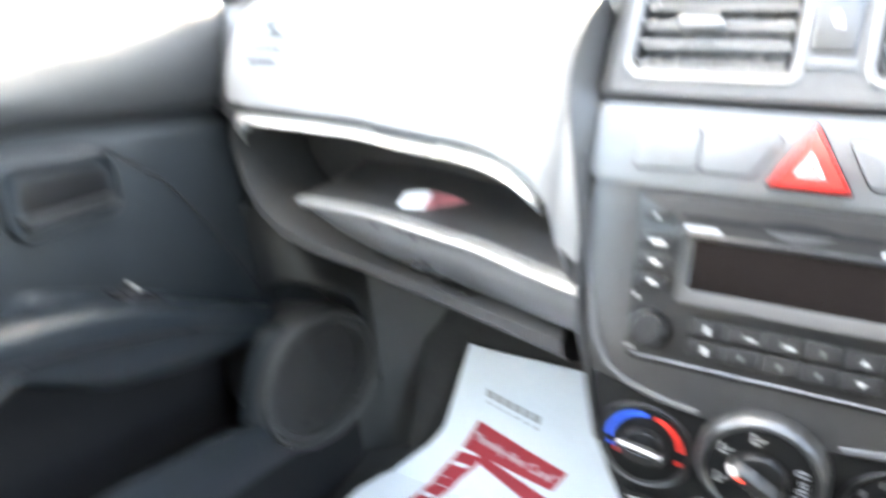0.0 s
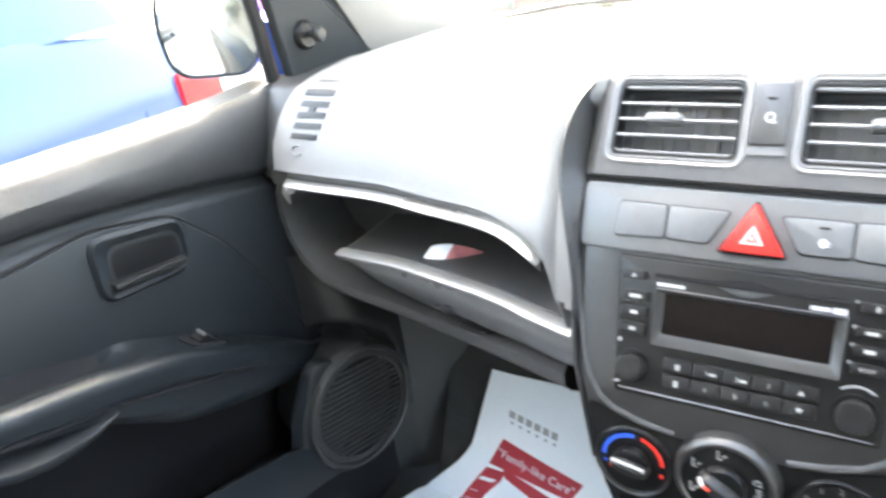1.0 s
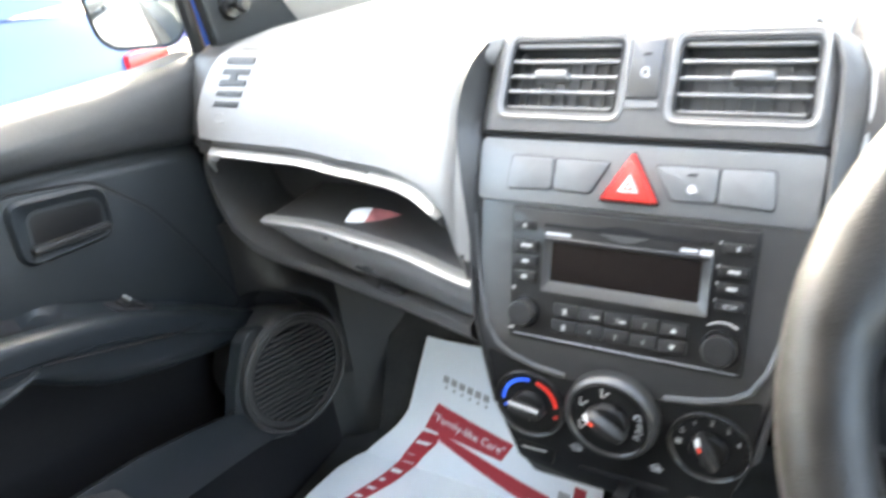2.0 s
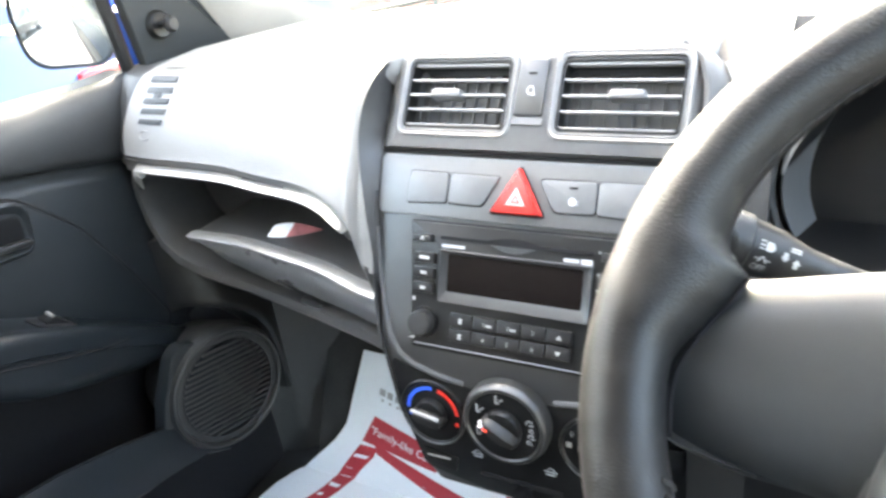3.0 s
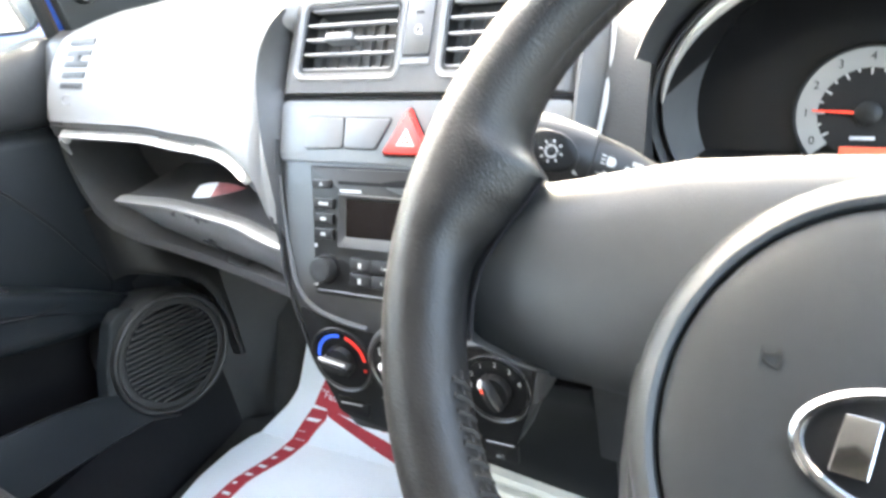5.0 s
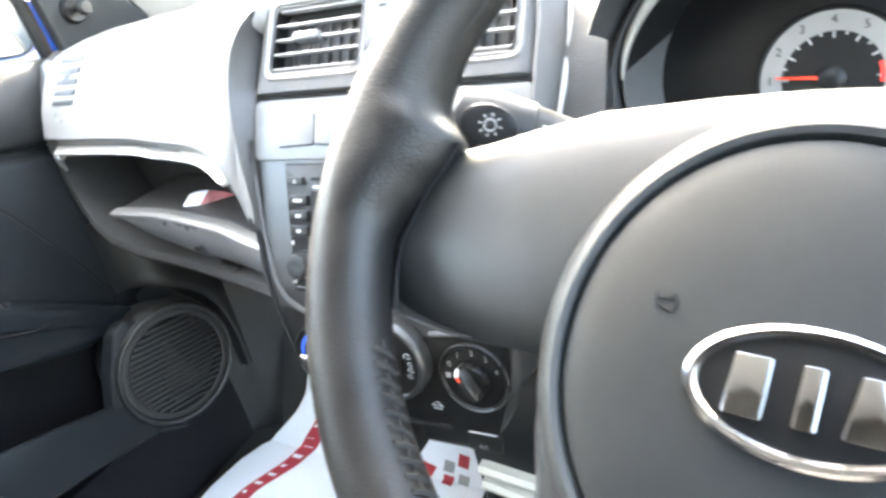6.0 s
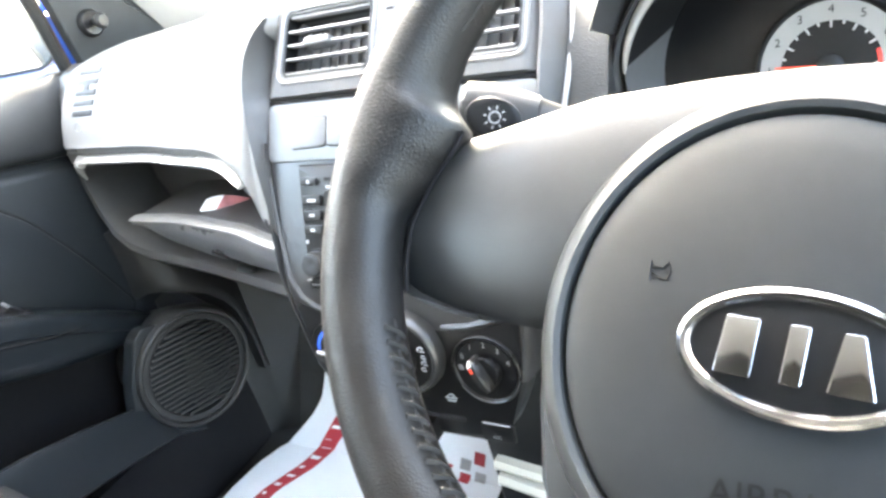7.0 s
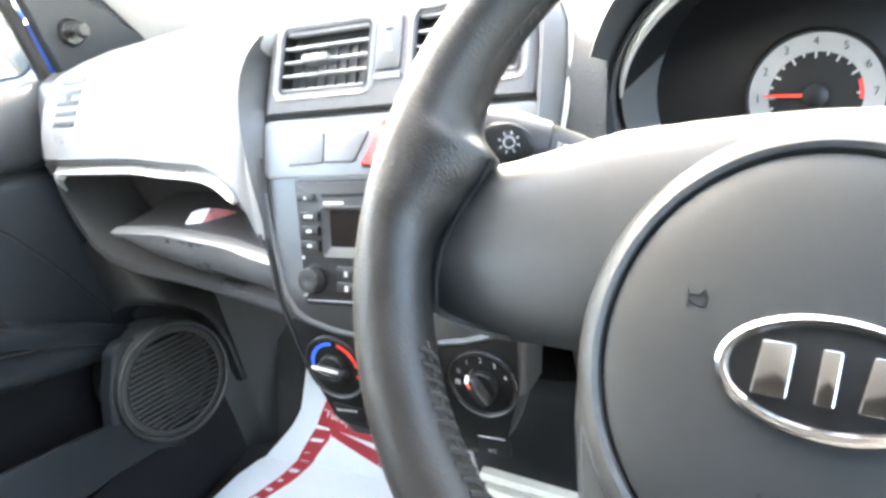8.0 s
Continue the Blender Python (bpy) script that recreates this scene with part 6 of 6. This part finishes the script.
part("frame_bar", tube([(-0.640, 0.180, 0.95), (-0.635, 0.170, 1.05), (-0.632, 0.150, 1.18), (-0.62, 0.06, 1.37)], 0.010, 8), M_BLACK, sail, "black window frame bar")

mirror = thing("door_mirror", (-0.70, 0.22, 1.0), "blue door mirror reflecting the car park", "door mirror")
MN = Vector((0.46, -0.885, 0.03)).normalized()
my = (Vector((0, 0, 1)) - MN * MN.z).normalized()
mx = my.cross(MN)
MC = Vector((-0.741, 0.182, 1.0465))
MM = frame_matrix(MC, mx, my, MN)
mput = lambda u, v, o: MM @ Vector((u, v, o))
glass_poly = rounded([(-0.067, -0.061), (0.042, -0.067), (0.066, -0.034), (0.063, 0.060), (-0.056, 0.063), (-0.073, 0.019)], 0.034, 8)
rings = []
for k, o in ((0.97, 0.004), (1.03, 0.006), (1.07, 0.0), (1.06, -0.03), (0.9, -0.07), (0.5, -0.095)):
    rings.append([mput(p.x * k, p.y * k, o) for p in glass_poly])
part("housing", loft(rings), M_CARBLUE, mirror, "glossy blue housing")
part("mirror_glass", plate(glass_poly, mput, 0.0, 0.0052, 0.0005), M_MIRROR, mirror, "silvered mirror glass")
part("mirror_rim", ring_plate([p * 1.035 for p in glass_poly], [p * 0.965 for p in glass_poly], mput, 0.002, 0.0078, 0.001, 0.001), M_BLACK, mirror, "black rim")
part("mirror_foot", loft([[mput(0.085, -0.05, -0.01), mput(0.085, 0.02, -0.01), mput(0.085, 0.02, -0.06), mput(0.085, -0.05, -0.06)], [Vector((-0.655, 0.19, 0.965)), Vector((-0.655, 0.19, 1.05)), Vector((-0.655, 0.28, 1.03)), Vector((-0.655, 0.28, 0.96))]]), M_CARBLUE, mirror, "blue mirror foot")

# ---- paper floor mat and small things ----
MYX, MYZ = [-0.6, 0.155, 0.18, 0.205, 0.36], [0.2685, 0.2685, 0.276, 0.318, 0.62]


def mat_put(u, s, o=0.0):
    """u across the car, s along the sheet from its fold, up the toe board when positive."""
    y = 0.18 + (s * 0.46 if s > 0 else s)
    z = 0.272 + (s * 0.888 if s > 0 else 0)
    if abs(s) < 0.03:
        q = (s + 0.03) / 0.06
        z += 0.006 * math.sin(math.pi * q)
    nrm = Vector((0, -0.888, 0.46)) if s > 0 else Vector((0, 0, 1))
    return Vector((u, y, z)) + nrm * (o + 0.002) + Vector((0, 0, 0.0012 * math.sin(u * 31 + s * 17)))


mat = thing("paper_floor_mat", (-0.3, 0.1, 0.27), "white printed paper floor mat with red panels", "paper mat")


def sheet(poly_fn, s0, s1, n, nu, lo, hi):
    rings = []
    for i in range(n + 1):
        s = s0 + (s1 - s0) * i / n
        a, b = poly_fn(s)
        us = [a + (b - a) * k / nu for k in range(nu + 1)]
        rings.append([mat_put(u, s, lo) for u in us] + [mat_put(u, s, hi) for u in reversed(us)])
    return loft(rings)


edge = lambda s: (lerp(s, [-0.40, -0.117, -0.04, 0.033, 0.072, 0.101, 0.228], [-0.545, -0.562, -0.548, -0.497, -0.460, -0.443, -0.423]), lerp(s, [-0.4, 0.0, 0.228], [-0.095, -0.10, -0.118]))
part("sheet", sheet(edge, -0.42, 0.228, 40, 8, -0.0004, 0.0004), M_PAPER, mat)


def ink(pts, mat_, name, label=""):
    """A printed quad (corners in u, s) cut along the sheet's fold."""
    bm = bmesh.new()
    n = 10
    (a, b, c, d) = [Vector(p) for p in pts]
    rows = [[bm.verts.new(mat_put(*(a.lerp(b, j / 4).lerp(d.lerp(c, j / 4), i / n)), 0.0009)) for j in range(5)] for i in range(n + 1)]
    for r0, r1 in zip(rows, rows[1:]):
        for j in range(4):
            bm.faces.new((r0[j], r0[j + 1], r1[j + 1], r1[j]))
    return part(name, bm, mat_, mat, label)


ink([(-0.409, 0.076), (-0.268, 0.058), (-0.250, 0.088), (-0.389, 0.122)], M_PAPERRED, "red_panel", "dark red printed panel")


def mat_dir(u, s, o=0.0):
    return mat_put(u, s, o + 0.0013)


lettering("\"Family-like Care\"", 0.0185, mat_dir, -0.329, 0.086, M_PAPER, mat, "lettering", turn=-11)
for k in range(6):
    u, q = -0.384 + k * 0.0148, 0.160 - k * 0.0030
    ink([(u, q), (u + 0.0105, q - 0.002), (u + 0.0105, q + 0.009), (u, q + 0.011)], M_GREYINK, "maker_mark")
    ink([(u + 0.004, q - 0.010), (u + 0.009, q - 0.011), (u + 0.009, q - 0.007), (u + 0.004, q - 0.006)], M_GREYINK, "maker_mark")
# red border: left column with rows of writing, then the upper edge
col = lambda s: (lerp(s, [-0.40, -0.106, 0.03, 0.069], [-0.54, -0.498, -0.44, -0.413]), lerp(s, [-0.40, -0.096, 0.03, 0.060], [-0.505, -0.470, -0.405, -0.379]))
bm = sheet(col, -0.40, 0.069, 30, 2, 0.0003, 0.0010)
part("red_column", bm, M_PAPERRED, mat, "dark red printed column")
for k in range(16):
    s = 0.052 - k * 0.0225
    a, b = col(s)
    a2, b2 = col(s - 0.010)
    ink([(a + 0.006, s), (b - 0.006 - 0.008 * (k % 3 == 1), s), (b2 - 0.006 - 0.008 * (k % 3 == 1), s - 0.006), (a2 + 0.006, s - 0.006)], M_PAPER, "writing_bar")
    mat.children[-1].location.z += 0.0006
ink([(-0.379, 0.060), (-0.198, -0.010), (-0.183, 0.022), (-0.385, 0.076)], M_PAPERRED, "red_edge")
for k, (u, q) in enumerate(((-0.172, 0.030), (-0.148, 0.044), (-0.172, 0.004), (-0.146, 0.010))):
    ink([(u, q - 0.012), (u + 0.018, q - 0.014), (u + 0.020, q + 0.006), (u + 0.002, q + 0.008)], M_PAPERRED if k in (1, 2) else M_GREYINK, "small_mark")

ticket = thing("parking_ticket", (-0.335, 0.1, 0.79), "white and red curled card on the parcel shelf", "card")
rings = []
for t in range(9):
    q = t / 8
    x = -0.371 + 0.074 * q
    y = 0.098 + 0.018 * q
    h = 0.0125 * math.sin(math.pi * min(1, 0.22 + q * 0.85)) * (1 - 0.35 * q)
    w = 0.004 + 0.013 * math.sin(math.pi * min(1, 0.2 + q * 0.8))
    rings.append([Vector((x, y - w, 0.7905)), Vector((x + 0.004, y, 0.7915 + h)), Vector((x + 0.004, y + 0.001, 0.7925 + h)), Vector((x, y - w + 0.001, 0.7918))])
part("card_white", loft(rings[:4]), M_PAPER, ticket, "white half")
part("card_red", loft(rings[3:]), M_CARDRED, ticket, "mottled red printed half")

# ---- passenger seat ----
seat = thing("passenger_seat", (-0.34, -0.5, 0.27), "dark fabric passenger seat cushion", "car seat")
rings = []
for y, z, k in ((-0.21, 0.49, 0.86), (-0.20, 0.52, 0.95), (-0.21, 0.548, 0.99), (-0.245, 0.568, 1.0), (-0.36, 0.572, 1.0), (-0.55, 0.555, 1.0), (-0.78, 0.545, 1.0)):
    w = 0.235 * k
    ring = []
    for u, dz in ((-1.0, -0.12), (-1.0, -0.02), (-0.95, 0.012), (-0.82, 0.022), (-0.66, 0.010), (-0.55, -0.006), (0, -0.012), (0.55, -0.006), (0.66, 0.010), (0.82, 0.022), (0.95, 0.012), (1.0, -0.02), (1.0, -0.12)):
        ring.append(Vector((-0.345 + w * u, y + (0.02 if dz < -0.1 else 0), z + dz)))
    rings.append(ring)
part("cushion", loft(rings), M_SEAT, seat, "bolstered dark cushion")
rings = []
for z, y, k in ((0.54, -0.70, 0.95), (0.62, -0.71, 1.0), (0.85, -0.77, 1.0), (1.05, -0.83, 0.9), (1.12, -0.86, 0.7)):
    w = 0.235 * k
    rings.append([Vector((-0.345 + w * u, y + dy, z)) for u, dy in ((-1, 0.05), (-0.85, 0.06), (-0.6, 0.02), (0, 0.0), (0.6, 0.02), (0.85, 0.06), (1, 0.05), (1, -0.09), (0, -0.12), (-1, -0.09))])
part("backrest", loft(rings), M_SEAT, seat)


# ---- cars standing outside ----
def parked_car(name, place, turn, paint, label, scale=1.0):
    m = Matrix.Translation(place) @ pose(0, 0, 0, 0, 0, turn) @ Matrix.Scale(scale, 4)
    car = new(name)
    car.matrix_basis = m
    tagged(car, label, "car")
    # the car's length runs along local y
    def sec(y, zt, w, zs):
        return [m @ Vector((x, y, z)) for x, z in ((-w, 0.28), (-w * 1.02, 0.55), (-w, zs), (-w * 0.93, zt), (0, zt + 0.03), (w * 0.93, zt), (w, zs), (w * 1.02, 0.55), (w, 0.28))]
    part("body", loft([sec(-1.85, 0.62, 0.62, 0.6), sec(-1.8, 0.86, 0.78, 0.75), sec(-1.2, 0.95, 0.84, 0.84), sec(0.6, 0.95, 0.85, 0.84), sec(1.3, 0.88, 0.83, 0.78), sec(1.75, 0.74, 0.76, 0.68), sec(1.85, 0.55, 0.62, 0.5)]), paint, car)
    def cab(y, zt, w, wt):
        return [m @ Vector((x, y, z)) for x, z in ((-w, 0.93), (-wt, zt), (0, zt + 0.03), (wt, zt), (w, 0.93))]
    part("roof", loft([cab(-1.55, 1.0, 0.78, 0.72), cab(-1.2, 1.42, 0.78, 0.60), cab(0.1, 1.46, 0.78, 0.60), cab(0.95, 0.98, 0.78, 0.72)]), paint, car)
    for s in (-1, 1):
        for y0, y1, t0, t1 in ((-1.1, -0.35, 0.0, 0.0), (-0.28, 0.55, 0.0, 0.38)):
            q = [(y0, 0.97), (y1, 0.97), (y1 - t1, 1.36), (y0 + 0.05, 1.36)]
            part("side_window", plate(q, lambda y, z, o: m @ Vector((s * (0.79 - 0.36 * (z - 0.93) + o), y, z)), -0.01, 0.006, 0.002), M_CARGLASS, car, "dark side window")
        for y in (-1.15, 1.15):
            wm = m @ Matrix.Translation((s * 0.74, y, 0.29)) @ pose(0, 0, 0, 0, 90 * s, 0)
            wheel_ = part("wheel", lathe([(0.29, -0.08), (0.29, 0.06), (0.26, 0.09), (0.2, 0.09), (0.19, 0.06)], wm, 28), M_TYRE, car, "black tyre")
            part("rim", lathe([(0.19, 0.0), (0.19, 0.08), (0.1, 0.07), (0, 0.08)], wm, 24), M_GREYSATIN, wheel_, "silver wheel rim")
    for s in (-1, 1):
        part("tail_lamp", box((min(s * 0.66, s * 0.825), -1.845, 0.56), (max(s * 0.66, s * 0.825), -1.66, 0.74), 0.03, m), M_LAMP, car, "red tail lamp")
    part("windscreen", loft([[m @ Vector((x, 0.97, 0.97)) for x in (-0.70, 0.70)] + [m @ Vector((x, 0.97, 0.99)) for x in (0.70, -0.70)], [m @ Vector((x, 0.16, 1.44)) for x in (-0.56, 0.56)] + [m @ Vector((x, 0.16, 1.46)) for x in (0.56, -0.56)]]), M_CARGLASS, car, "dark windscreen")
    return car


parked_car("parked_car", (-2.83, -0.60, 0), 180, M_VANBLUE, "light blue hatchback parked alongside in the sun")
parked_car("parked_car", (-3.6, 5.6, 0), 75, M_CARRED, "red hatchback parked ahead in the sun")
parked_car("parked_car", (-4.2, -7.5, 0), 10, M_CARDARK, "dark hatchback parked behind")
